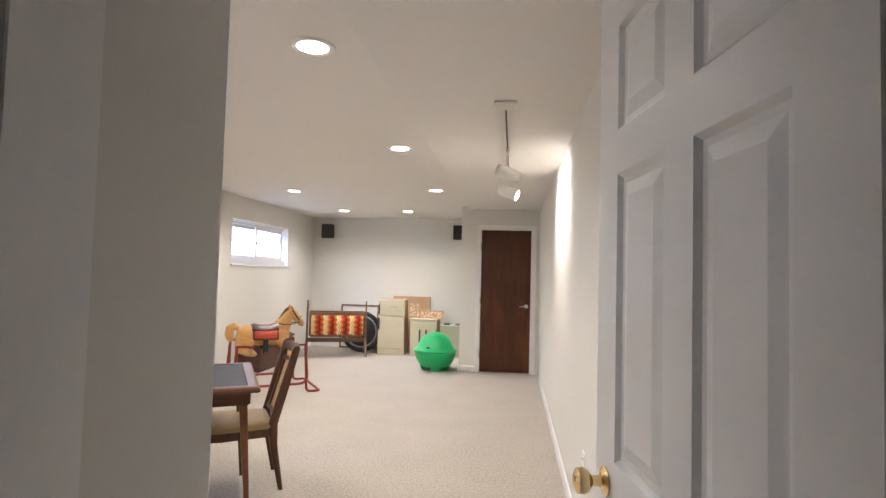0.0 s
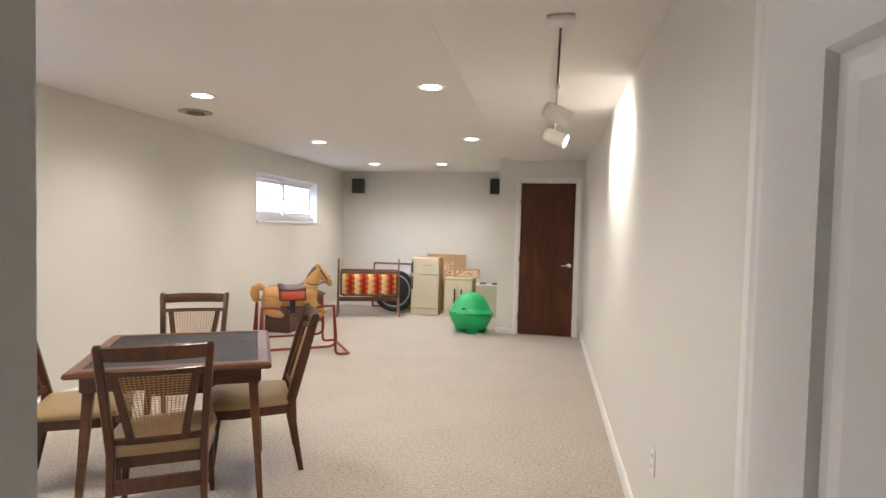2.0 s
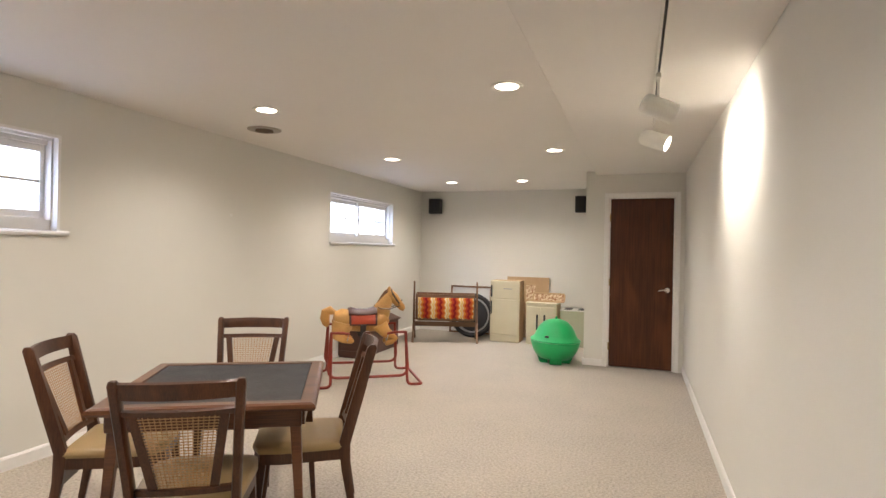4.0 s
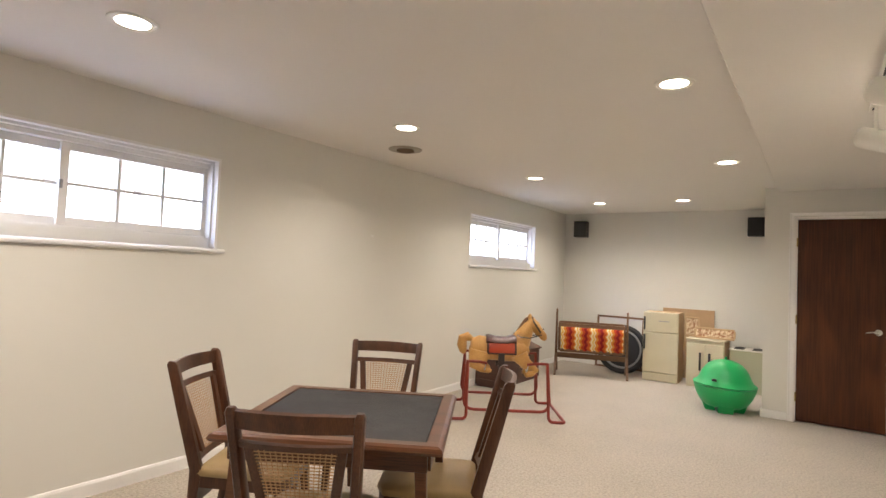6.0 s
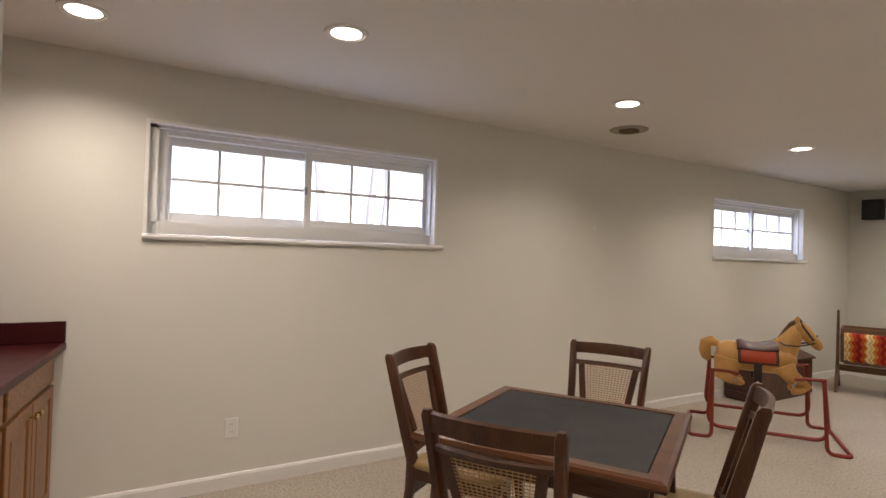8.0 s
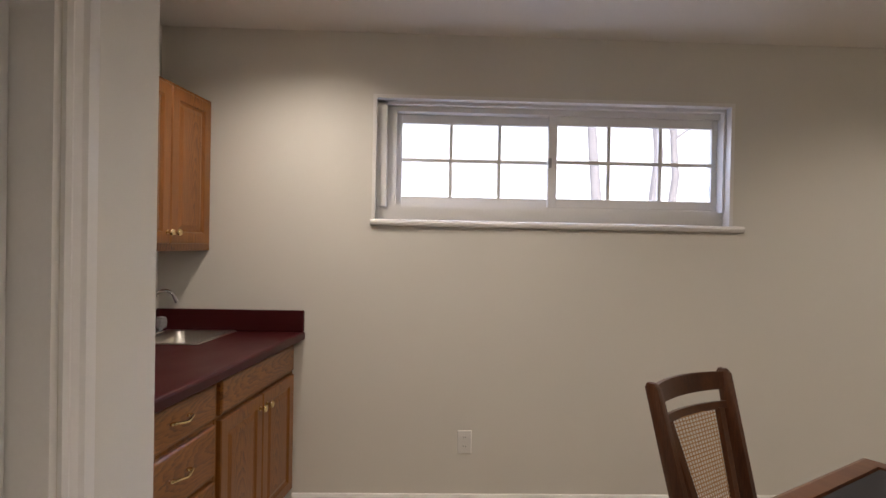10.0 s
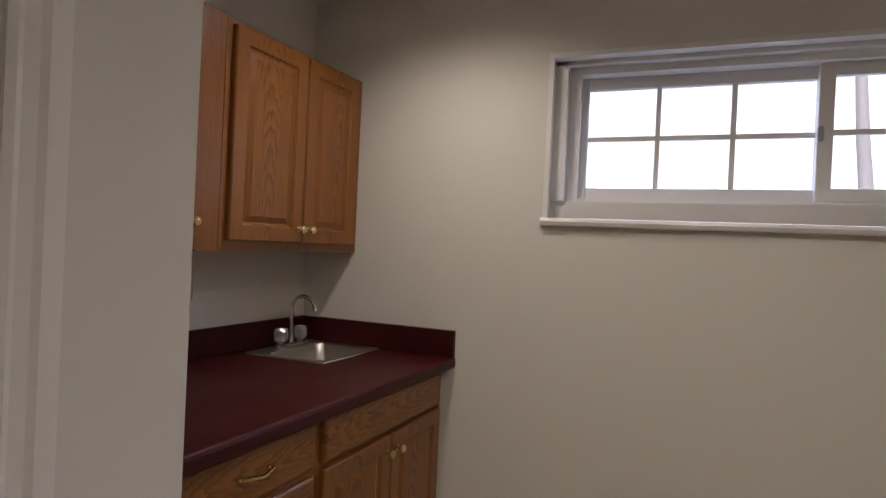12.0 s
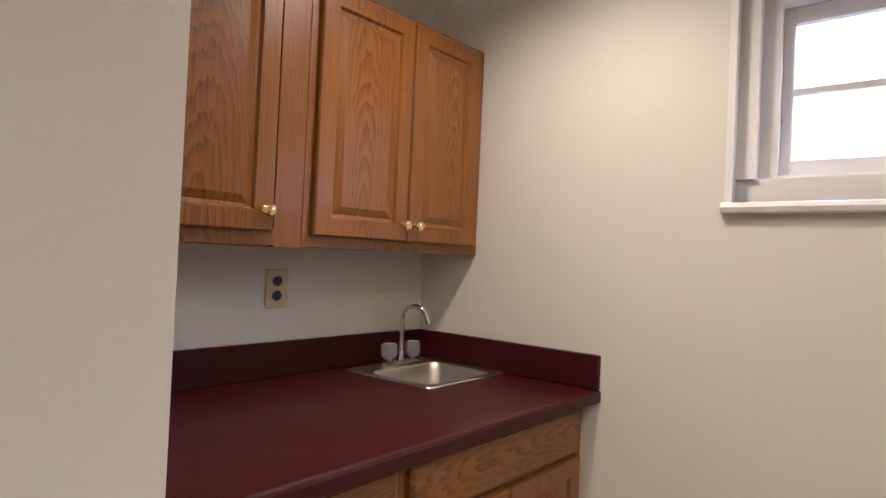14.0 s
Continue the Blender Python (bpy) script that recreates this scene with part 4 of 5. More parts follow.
def carcass(parent, x0, x1, y0, y1, z0, z1, rails, stile=0.035, edge=0.030):
    bm = bmesh.new()
    box(bm, x0, x1, y0, y1 - 0.020, z0, z1)
    part("body", bm, OAK, parent)
    bm = bmesh.new()
    box(bm, x0, x0 + stile, y1 - 0.0195, y1, z0, z1)
    box(bm, x1 - stile, x1, y1 - 0.0195, y1, z0, z1)
    for a, b in rails:
        box(bm, x0 + stile, x1 - stile, y1 - 0.0195, y1 - 0.0003, a, b)
    part("face_frame", bm, OAK, parent)


UZ0, UZ1 = 1.277, 2.003
up = thing("upper_cabinet", pose(0, 0, 0), "honey oak wall cabinet with two raised-panel doors", "cabinet", "upper cabinets")
carcass(up, WX + 0.003, -3.846, KY + 0.002, UF - 0.019, UZ0, UZ1, ((UZ0, UZ0 + 0.045), (UZ1 - 0.045, UZ1)))
for x0, x1, kx in ((-4.512, -4.203, -4.226), (-4.197, -3.868, -4.174)):
    d = part("door", raised_door(bmesh.new(), x0, x1, UZ0 + 0.032, UZ1 - 0.018, UF), OAK, up)
    cab_knob(d, kx, UF, UZ0 + 0.082)
up = thing("upper_cabinet", pose(0, 0, 0), "honey oak wall cabinet with a single raised-panel door", "cabinet", "upper cabinets")
carcass(up, -3.844, KX - 0.003, KY + 0.002, UF - 0.019, UZ0 - 0.004, UZ1 + 0.006, ((UZ0, UZ0 + 0.045), (UZ1 - 0.045, UZ1)), 0.078)
d = part("door", raised_door(bmesh.new(), -3.752, KX - 0.012, UZ0 + 0.034, UZ1 - 0.014, UF), OAK, up)
cab_knob(d, -3.728, UF, UZ0 + 0.085)

BZ0, BZ1 = 0.0, CT - 0.041
base = thing("base_cabinet", pose(0, 0, 0), "honey oak sink base cabinet with two doors and false drawer", "cabinet", "base cabinets")
bm = bmesh.new()
box(bm, WX + 0.003, -3.802, KY + 0.002, KF - 0.020, 0.10, BZ1 - 0.16)
box(bm, WX + 0.003, -3.802, KY + 0.05, KF - 0.075, 0.0, 0.0995)
part("body", bm, OAK, base)
bm = bmesh.new()
box(bm, WX + 0.003, WX + 0.035, KF - 0.0195, KF, 0.10, BZ1)
box(bm, -3.837, -3.802, KF - 0.0195, KF, 0.10, BZ1)
for a, b in ((0.10, 0.135), (0.665, 0.700), (BZ1 - 0.03, BZ1)):
    box(bm, WX + 0.035, -3.837, KF - 0.0195, KF - 0.0003, a, b)
part("face_frame", bm, OAK, base)
part("drawer_front", drawer_front(bmesh.new(), -4.520, -3.820, 0.700, 0.828, KF + 0.019), OAKX, base)
for x0, x1, kx in ((-4.520, -4.173, -4.203), (-4.167, -3.820, -4.137)):
    d = part("door", raised_door(bmesh.new(), x0, x1, 0.120, 0.682, KF + 0.019), OAK, base)
    cab_knob(d, kx, KF + 0.019, 0.628)
base = thing("base_cabinet", pose(0, 0, 0), "honey oak drawer base cabinet with brass pulls", "cabinet", "base cabinets")
bm = bmesh.new()
box(bm, -3.800, KX - 0.003, KY + 0.002, KF - 0.020, 0.10, BZ1)
box(bm, -3.800, KX - 0.003, KY + 0.05, KF - 0.075, 0.0, 0.0995)
part("body", bm, OAK, base)
bm = bmesh.new()
box(bm, -3.800, -3.765, KF - 0.0195, KF, 0.10, BZ1)
box(bm, -3.331, KX - 0.003, KF - 0.0195, KF, 0.10, BZ1)
for a, b in ((0.10, 0.135), (0.28, 0.31), (0.465, 0.495), (0.665, 0.700), (BZ1 - 0.03, BZ1)):
    box(bm, -3.765, -3.331, KF - 0.0195, KF - 0.0003, a, b)
part("face_frame", bm, OAK, base)
for z0, z1 in ((0.700, 0.828), (0.500, 0.680), (0.315, 0.480), (0.120, 0.295)):
    d = part("drawer_front", drawer_front(bmesh.new(), -3.782, -3.318, z0, z1, KF + 0.019), OAKX, base)
    pull(d, -3.562, KF + 0.019, (z0 + z1) / 2 + 0.006)

# worktop with a cut-out for the sink, splash boards behind and at the side
CF = 2.791
SX0, SX1, SY0, SY1 = -4.510, -4.195, 2.190, 2.455
bm = bmesh.new()
z0, z1 = CT - 0.040, CT
for a in ((WX, SX0, KY, SY1), (SX1, KX, KY, SY1), (SX0, SX1, KY, SY0)):
    box(bm, *a, z0, z1)
prism(bm, [(SY1, z0), (CF - 0.004, z0), (CF, z0 + 0.004), (CF, z1 - 0.010), (CF - 0.003, z1 - 0.003), (CF - 0.010, z1), (SY1, z1)], "x", WX, KX)
ct = thing("countertop", pose(0, 0, 0), "dark burgundy laminate countertop with low splash boards", "countertop")
part("worktop", bm, COUNTER, ct)
part("backsplash", slab(WX + 0.020, KX, KY, KY + 0.022, CT + 0.0004, CT + 0.105, bevel=0.003), COUNTER, ct)
part("side_splash", slab(WX, WX + 0.020, KY, CF - 0.003, CT + 0.0004, CT + 0.105, bevel=0.003), COUNTER, ct)

# drop-in steel sink
o = thing("sink", pose(0, 0, CT), "small square stainless steel drop-in bar sink", "sink")


def rrect(x0, x1, y0, y1, r, z, n=5):
    pts = []
    for cx, cy, a0 in ((x1 - r, y1 - r, 0), (x0 + r, y1 - r, 90), (x0 + r, y0 + r, 180), (x1 - r, y0 + r, 270)):
        for i in range(n + 1):
            a = radians(a0 + 90 * i / n)
            pts.append((cx + r * math.cos(a), cy + r * math.sin(a), z))
    return pts


bm = bmesh.new()
X0, X1, Y0, Y1 = -4.530, -4.165, 2.125, 2.474
loft(bm, [rrect(X0, X1, Y0, Y1, 0.018, 0.0006), rrect(X0 + 0.003, X1 - 0.003, Y0 + 0.003, Y1 - 0.003, 0.017, 0.005), rrect(X0 + 0.010, X1 - 0.010, Y0 + 0.010, Y1 - 0.010, 0.016, 0.003),
          rrect(X0 + 0.030, X1 - 0.030, Y0 + 0.075, Y1 - 0.026, 0.040, 0.002), rrect(X0 + 0.036, X1 - 0.036, Y0 + 0.081, Y1 - 0.032, 0.040, -0.008),
          rrect(X0 + 0.046, X1 - 0.046, Y0 + 0.092, Y1 - 0.042, 0.050, -0.120), rrect(X0 + 0.075, X1 - 0.075, Y0 + 0.12, Y1 - 0.07, 0.045, -0.138)], cap=False)
bm.faces.new([bm.verts.new((p[0], p[1], -0.1385)) for p in rrect(X0 + 0.075, X1 - 0.075, Y0 + 0.12, Y1 - 0.07, 0.045, 0)])
part("basin", bm, SINKSTEEL, o, smooth=True)
part("drain", lathe(bmesh.new(), [(0.001, -0.1375), (0.030, -0.1375), (0.040, -0.1355), (0.042, -0.138), (0.001, -0.138)], 20, (-4.336, 2.335, 0)), CHROME, o, smooth=True)

o = thing("faucet", pose(-4.375, 2.160 + KLEAN * (-4.375 - WX), CT + 0.004, 0, 0, math.degrees(math.atan(KLEAN))), "chrome gooseneck bar faucet with two clear knobs", "faucet")
bm = bmesh.new()
loft(bm, [rrect(-0.085, 0.085, -0.020, 0.020, 0.019, z) for z in (0.0, 0.010)] + [rrect(-0.078, 0.078, -0.013, 0.013, 0.012, 0.015)])
part("base_plate", bm, CHROME, o, smooth=True)
bm = bmesh.new()
pts = [(0, 0, 0.012), (0, 0, 0.158)] + [(0, 0.045 - 0.045 * math.cos(a), 0.158 + 0.045 * math.sin(a)) for a in [math.pi * k / 10 for k in range(1, 9)]] + [(0, 0.098, 0.146)]
tube(bm, pts, [0.013, 0.008] + [0.0078] * 8 + [0.009], 12)
sp = part("spout", bm, CHROME, o, smooth=True)
sp.matrix_basis = pose(0, 0, 0, 0, 0, 25)
for s in (-1, 1):
    bm = lathe(bmesh.new(), [(0.010, 0.012), (0.012, 0.022), (0.025, 0.026), (0.029, 0.042), (0.028, 0.066), (0.021, 0.075), (0.002, 0.077)], 10, (s * 0.055, 0, 0))
    part("handle", bm, ACRYLIC, o, "clear faceted acrylic knob")


for o in [k for k in scene.objects if k.parent is None and k.name.split(".")[0] in ("upper_cabinet", "base_cabinet", "countertop", "sink")]:
    for k in o.children_recursive:
        for v in k.data.vertices:
            v.co.y += KLEAN * (v.co.x - WX)

# ---- spring horse ----
HX = pose(-3.70, 7.56, 0, 0, 0, 34.5)
o = thing("spring_horse", HX, "tan plastic spring rocking horse on red tubular frame", "rocking horse")
L2, WD = 0.39, 0.355
for s in (-1, 1):
    # each side: a long low rail that rises at both ends, with a foot loop
    bm = bmesh.new()
    y = s * WD
    tube(bm, bent([(-L2 + 0.02, y * 0.93, 0.52), (-L2 - 0.01, y, 0.10), (L2 + 0.01, y, 0.10), (L2 - 0.02, y * 0.93, 0.52)], 0.10, 6), 0.0145, 10)
    part("side_rail", bm, REDTUBE, o, smooth=True)
for e in (-1, 1):
    bm = bmesh.new()
    x = e * (L2 - 0.02)
    tube(bm, bent([(x, -WD * 0.93, 0.545), (x + e * 0.02, -WD - 0.01, 0.013), (x + e * 0.17, -WD - 0.02, 0.013), (x + e * 0.17, WD + 0.02, 0.013), (x + e * 0.02, WD + 0.01, 0.013), (x, WD * 0.93, 0.545)], 0.05, 5) if e > 0 else
         bent([(x, -WD * 0.93, 0.545), (x, -WD - 0.01, 0.013), (x - 0.16, -WD - 0.02, 0.013), (x - 0.16, WD + 0.02, 0.013), (x, WD + 0.01, 0.013), (x, WD * 0.93, 0.545)], 0.05, 5), 0.0145, 10)
    part("end_frame", bm, REDTUBE, o, smooth=True)
for sx in (-1, 1):
    for s in (-1, 1):
        bm = bmesh.new()
        tube(bm, [(sx * (L2 - 0.02), s * WD * 0.93, 0.535), (sx * (L2 - 0.13), s * WD * 0.90, 0.532), (sx * (L2 - 0.20), s * WD * 0.82, 0.515)], 0.013, 8)
        part("arm", bm, REDTUBE, o, smooth=True)
for sx in (-1, 1):
    for s in (-1, 1):
        bm = bmesh.new()
        a, b = Vector((sx * (L2 - 0.19), s * WD * 0.83, 0.515)), Vector((sx * 0.20, s * 0.13, 0.44))
        pts = []
        for i in range(73):
            t = i / 72
            p = a.lerp(b, t) + Vector((0, 0, -0.03 * math.sin(math.pi * t)))
            k = 2 * math.pi * 12 * t
            pts.append(p + Vector((0, math.cos(k) * 0.012, math.sin(k) * 0.012)))
        tube(bm, pts, 0.0026, 5)
        part("spring", bm, STEEL, o, "steel coil spring", smooth=True)
bm = bmesh.new()


def oval(c, ry, rz, normal, n=14):
    d = Vector(normal).normalized()
    s = Vector((0, 1, 0))
    u = d.cross(s).normalized()
    return [Vector(c) + s * ry * math.cos(2 * math.pi * i / n) + u * rz * math.sin(2 * math.pi * i / n) for i in range(n)]


loft(bm, [oval((-0.337, 0, 0.62), 0.03, 0.04, (1, 0, 0)), oval((-0.322, 0, 0.62), 0.078, 0.088, (1, 0, 0)), oval((-0.25, 0, 0.625), 0.108, 0.116, (1, 0, 0)), oval((-0.12, 0, 0.612), 0.104, 0.112, (1, 0, 0)),
          oval((0.02, 0, 0.608), 0.103, 0.112, (1, 0, 0)), oval((0.13, 0, 0.615), 0.106, 0.120, (1, 0, 0.1)), oval((0.20, 0, 0.632), 0.085, 0.102, (1, 0, 0.25)), oval((0.235, 0, 0.648), 0.040, 0.050, (1, 0, 0.4))])
# neck, head
loft(bm, [oval((0.130, 0, 0.655), 0.086, 0.120, (0.45, 0, 1)), oval((0.172, 0, 0.73), 0.070, 0.094, (0.4, 0, 1)), oval((0.208, 0, 0.80), 0.058, 0.073, (0.35, 0, 1)), oval((0.240, 0, 0.865), 0.048, 0.056, (0.4, 0, 0.9)), oval((0.255, 0, 0.900), 0.028, 0.035, (0.5, 0, 0.9))])
loft(bm, [oval((0.225, 0, 0.900), 0.028, 0.032, (1, 0, -0.5)), oval((0.250, 0, 0.886), 0.050, 0.060, (1, 0, -0.6)), oval((0.300, 0, 0.845), 0.047, 0.056, (1, 0, -0.85)), oval((0.348, 0, 0.792), 0.037, 0.041, (1, 0, -0.95)),
          oval((0.388, 0, 0.748), 0.036, 0.038, (1, 0, -0.95)), oval((0.408, 0, 0.724), 0.019, 0.021, (1, 0, -0.95))])
for s in (-1, 1):
    loft(bm, [oval((0.240, s * 0.030, 0.920), 0.011, 0.018, (0, 0, 1)), oval((0.242, s * 0.033, 0.945), 0.009, 0.014, (0, 0, 1)), oval((0.250, s * 0.033, 0.970), 0.003, 0.004, (0, 0, 1))])
    # legs, folded as in a gallop
    loft(bm, [oval((0.140, s * 0.070, 0.575), 0.052, 0.085, (0.5, 0, -1)), oval((0.205, s * 0.084, 0.495), 0.043, 0.060, (0.9, 0, -0.7)), oval((0.275, s * 0.090, 0.458), 0.031, 0.037, (1, 0, -0.4)), oval((0.312, s * 0.090, 0.430), 0.026, 0.030, (0.1, 0, -1)),
              oval((0.268, s * 0.090, 0.396), 0.024, 0.027, (-1, 0, -0.4)), oval((0.210, s * 0.090, 0.385), 0.026, 0.029, (-1, 0, -0.1)), oval((0.198, s * 0.090, 0.384), 0.010, 0.012, (-1, 0, 0))])
    loft(bm, [oval((-0.235, s * 0.068, 0.60), 0.056, 0.112, (-0.2, 0, -1)), oval((-0.262, s * 0.084, 0.525), 0.048, 0.092, (-0.4, 0, -1)), oval((-0.290, s * 0.090, 0.465), 0.036, 0.058, (0.5, 0, -1)), oval((-0.225, s * 0.092, 0.428), 0.028, 0.036, (1, 0, -0.3)),
              oval((-0.150, s * 0.092, 0.416), 0.027, 0.030, (1, 0, -0.1)), oval((-0.125, s * 0.092, 0.414), 0.010, 0.012, (1, 0, 0))])
part("body", bm, HORSE, o, "tan moulded plastic horse body", smooth=True)
bm = bmesh.new()
loft(bm, [oval((-0.315, 0, 0.695), 0.020, 0.022, (-1, 0, 0.5)), oval((-0.368, 0, 0.724), 0.042, 0.045, (-1, 0, 0.1)), oval((-0.412, 0, 0.700), 0.052, 0.052, (-0.6, 0, -0.8)), oval((-0.420, 0, 0.640), 0.050, 0.050, (0, 0, -1)),
          oval((-0.406, 0, 0.580), 0.038, 0.038, (0.2, 0, -1)), oval((-0.396, 0, 0.552), 0.012, 0.012, (0.2, 0, -1))])
part("tail", bm, HORSE, o, "tan moulded tail", smooth=True)
bm = bmesh.new()
loft(bm, [oval((0.292, 0, 0.912), 0.016, 0.014, (-1, 0, 0.3)), oval((0.258, 0, 0.936), 0.024, 0.026, (-1, 0, 0)), oval((0.212, 0, 0.905), 0.022, 0.028, (-0.7, 0, -0.8)), oval((0.168, 0, 0.845), 0.018, 0.024, (-0.45, 0, -1)),
          oval((0.122, 0, 0.775), 0.014, 0.018, (-0.5, 0, -1)), oval((0.095, 0, 0.735), 0.006, 0.008, (-0.6, 0, -1))])
part("mane", bm, MANE, o, "dark brown mane and forelock", smooth=True)
n = 15
SADDLE = ((("saddle_border", SADDLEBROWN, "dark brown saddle border"), 108, ((-0.178, 0.110, 0), (-0.170, 0.117, 0), (0.104, 0.117, 0), (0.112, 0.110, 0))),
          (("saddle_skirt", SADDLERED, "red moulded saddle skirt"), 98, ((-0.158, 0.116, 0), (-0.150, 0.122, 0), (0.084, 0.122, 0), (0.092, 0.116, 0))),
          (("saddle", SADDLEBROWN, "dark brown moulded saddle"), 54, ((-0.185, 0.116, 0.024), (-0.160, 0.130, 0.020), (-0.09, 0.128, 0.003), (0.02, 0.128, 0.003), (0.085, 0.130, 0.024), (0.112, 0.116, 0.040))))
for (nm, mat, lab), reach, rows in SADDLE:
    fan = [radians(-reach + 2 * reach * i / (n - 1)) for i in range(n)]
    rings = []
    for x, rad, lift in rows:
        rings.append([(x, rad * math.sin(a), 0.608 + (lift + rad) * math.cos(a)) for a in fan] + [(x, 0.104 * math.sin(a), 0.608 + 0.104 * math.cos(a)) for a in fan[::-1]])
    part(nm, loft(bmesh.new(), rings), mat, o, lab, smooth=True)
bm = bmesh.new()
tube(bm, [(0.348, 0.040, 0.795), (0.310, 0.050, 0.850), (0.275, 0.050, 0.900), (0.262, 0.0, 0.945), (0.275, -0.050, 0.900), (0.310, -0.050, 0.850), (0.348, -0.040, 0.795)], 0.008, 6)
tube(bm, [(0.348, 0.040, 0.795), (0.382, 0.0, 0.826), (0.348, -0.040, 0.795), (0.322, 0.0, 0.760), (0.348, 0.040, 0.795)], 0.007, 6)
tube(bm, [(0.360, 0.042, 0.770), (0.240, 0.078, 0.740), (0.150, 0.092, 0.745), (0.090, 0.0, 0.775), (0.150, -0.092, 0.745), (0.240, -0.078, 0.740), (0.360, -0.042, 0.770)], 0.006, 6)
part("bridle", bm, SADDLEBLACK, o, "black bridle and reins", smooth=True)
for s in (-1, 1):
    part("eye", lathe(bmesh.new(), [(0.001, -0.004), (0.009, -0.002), (0.010, 0.002), (0.001, 0.005)], 10, (0, 0, 0)), SADDLEBLACK, o, "dark painted eye", smooth=True).matrix_basis = pose(0.296, s * 0.046, 0.870, -90 * s)
    part("stirrup_strap", slab(-0.065, -0.005, s * 0.116 - 0.008, s * 0.116 + 0.008, 0.425, 0.585, bevel=0.004), SADDLEBLACK, o)
bm = bmesh.new()
tube(bm, [(-0.035, -0.22, 0.43), (-0.035, 0.22, 0.43)], 0.012, 8)
part("foot_bar", bm, REDTUBE, o, smooth=True)

# dark wooden chest behind the horse
o = thing("wooden_chest", pose(-4.355, 8.95, 0), "dark brown wooden toy chest with sloping lid against the wall", "chest")
part("body", prism(bmesh.new(), [(-0.175, 0.02), (0.165, 0.02), (0.165, 0.385), (-0.175, 0.510)], "y", -0.53, 0.53), CHESTWOOD, o)
part("lid", slab(-0.198, 0.200, -0.545, 0.545, 0.002, 0.026, bevel=0.006), CHESTWOOD, o).matrix_basis = pose(0, 0, 0.4485, 0, 20.2, 0)
for y in (-0.531, 0.531):
    part("side_trim", slab(-0.175, 0.166, y - 0.006, y + 0.006, 0.02, 0.09, bevel=0.003), CHESTWOOD, o)
part("plinth", slab(-0.165, 0.155, -0.52, 0.52, 0.0, 0.0195), CHESTWOOD, o)

# ---- cradle with blanket ----
o = cradle = thing("cradle", pose(-3.735, 10.19, 0, 0, 0, 19), "brown wooden swinging cradle on trestle posts", "cradle")
for e in (-1, 1):
    x = e * 0.475
    bm = beam(bmesh.new(), (x, 0, 0.20), (x, 0, 0.85), 0.035, 0.045, 0.026, 0.030, bevel=0.004)
    lathe(bm, [(0.008, 0.85), (0.015, 0.862), (0.013, 0.885), (0.004, 0.90)], 10, (x, 0, 0))
    part("post", bm, CRADLEWOOD, o)
    for s in (-1, 1):
        bm = beam(bmesh.new(), (x, s * 0.012, 0.26), (x, s * 0.22, 0.0), 0.034, 0.050, 0.032, 0.042, bevel=0.004)
        part("foot", bm, CRADLEWOOD, o)
part("stretcher", slab(-0.457, 0.457, -0.012, 0.012, 0.215, 0.285, bevel=0.003), CRADLEWOOD, o)
DROP = 0.07
for s in (-1, 1):
    for x in (-0.42, 0.42):
        part("corner_post", beam(bmesh.new(), (x, s * 0.135, 0.40), (x, s * 0.185, 0.74), 0.018, 0.03, side=(1, 0, 0)), CRADLEWOOD, o)
for s in (-1, 1):
    part("side_rail", beam(bmesh.new(), (-0.44, s * 0.190, 0.755), (0.44, s * 0.190, 0.755), 0.022, 0.055, side=(0, 1, 0), bevel=0.003), CRADLEWOOD, o)
    part("side_board", beam(bmesh.new(), (-0.41, s * 0.150, 0.44), (0.41, s * 0.150, 0.44), 0.016, 0.11, side=(0, 1, 0.15)), CRADLEWOOD, o)
for e in (-1, 1):
    part("end_board", prism(bmesh.new(), [(-0.13, 0.40), (0.13, 0.40), (0.18, 0.72), (0.0, 0.79), (-0.18, 0.72)], "x", e * 0.435 - 0.009, e * 0.435 + 0.009), CRADLEWOOD, o)
part("base_board", slab(-0.41, 0.41, -0.13, 0.13, 0.39, 0.405), CRADLEWOOD, o)

bl = thing("afghan_blanket", pose(-3.735, 10.19, 0, 0, 0, 19), "crocheted zigzag blanket in red, orange and cream draped over cradle", "blanket")
bm = bmesh.new()
nx, rows = 46, []
prof = [(-0.150, 0.62), (-0.160, 0.70), (-0.163, 0.7285), (-0.172, 0.735)]
outer = [(-0.212, 0.735), (-0.224, 0.71), (-0.222, 0.64), (-0.206, 0.56), (-0.190, 0.48), (-0.182, 0.425)]
for i in range(nx + 1):
    x = -0.405 + 0.82 * i / nx
    w = 0.006 * math.sin(i * 0.9) + 0.004 * math.sin(i * 2.1)
    q = [(x, y + w * (0.735 - z) / 0.3 - 0.004, z) for y, z in outer]
    q[-1] = (q[-1][0], q[-1][1], q[-1][2] + 0.010 * math.sin(i * 1.3))
    inner = [(a, b + 0.008, c) for a, b, c in q[::-1]]
    rows.append(q + inner)
loft(bm, rows)
part("drape", bm, AFGHAN, bl, smooth=True)

for k in list(bl.children) + [c for c in cradle.children if c.name.split(".")[0] in ("corner_post", "side_rail", "side_board", "end_board", "base_board")]:
    k.matrix_basis = pose(0, 0, -DROP)

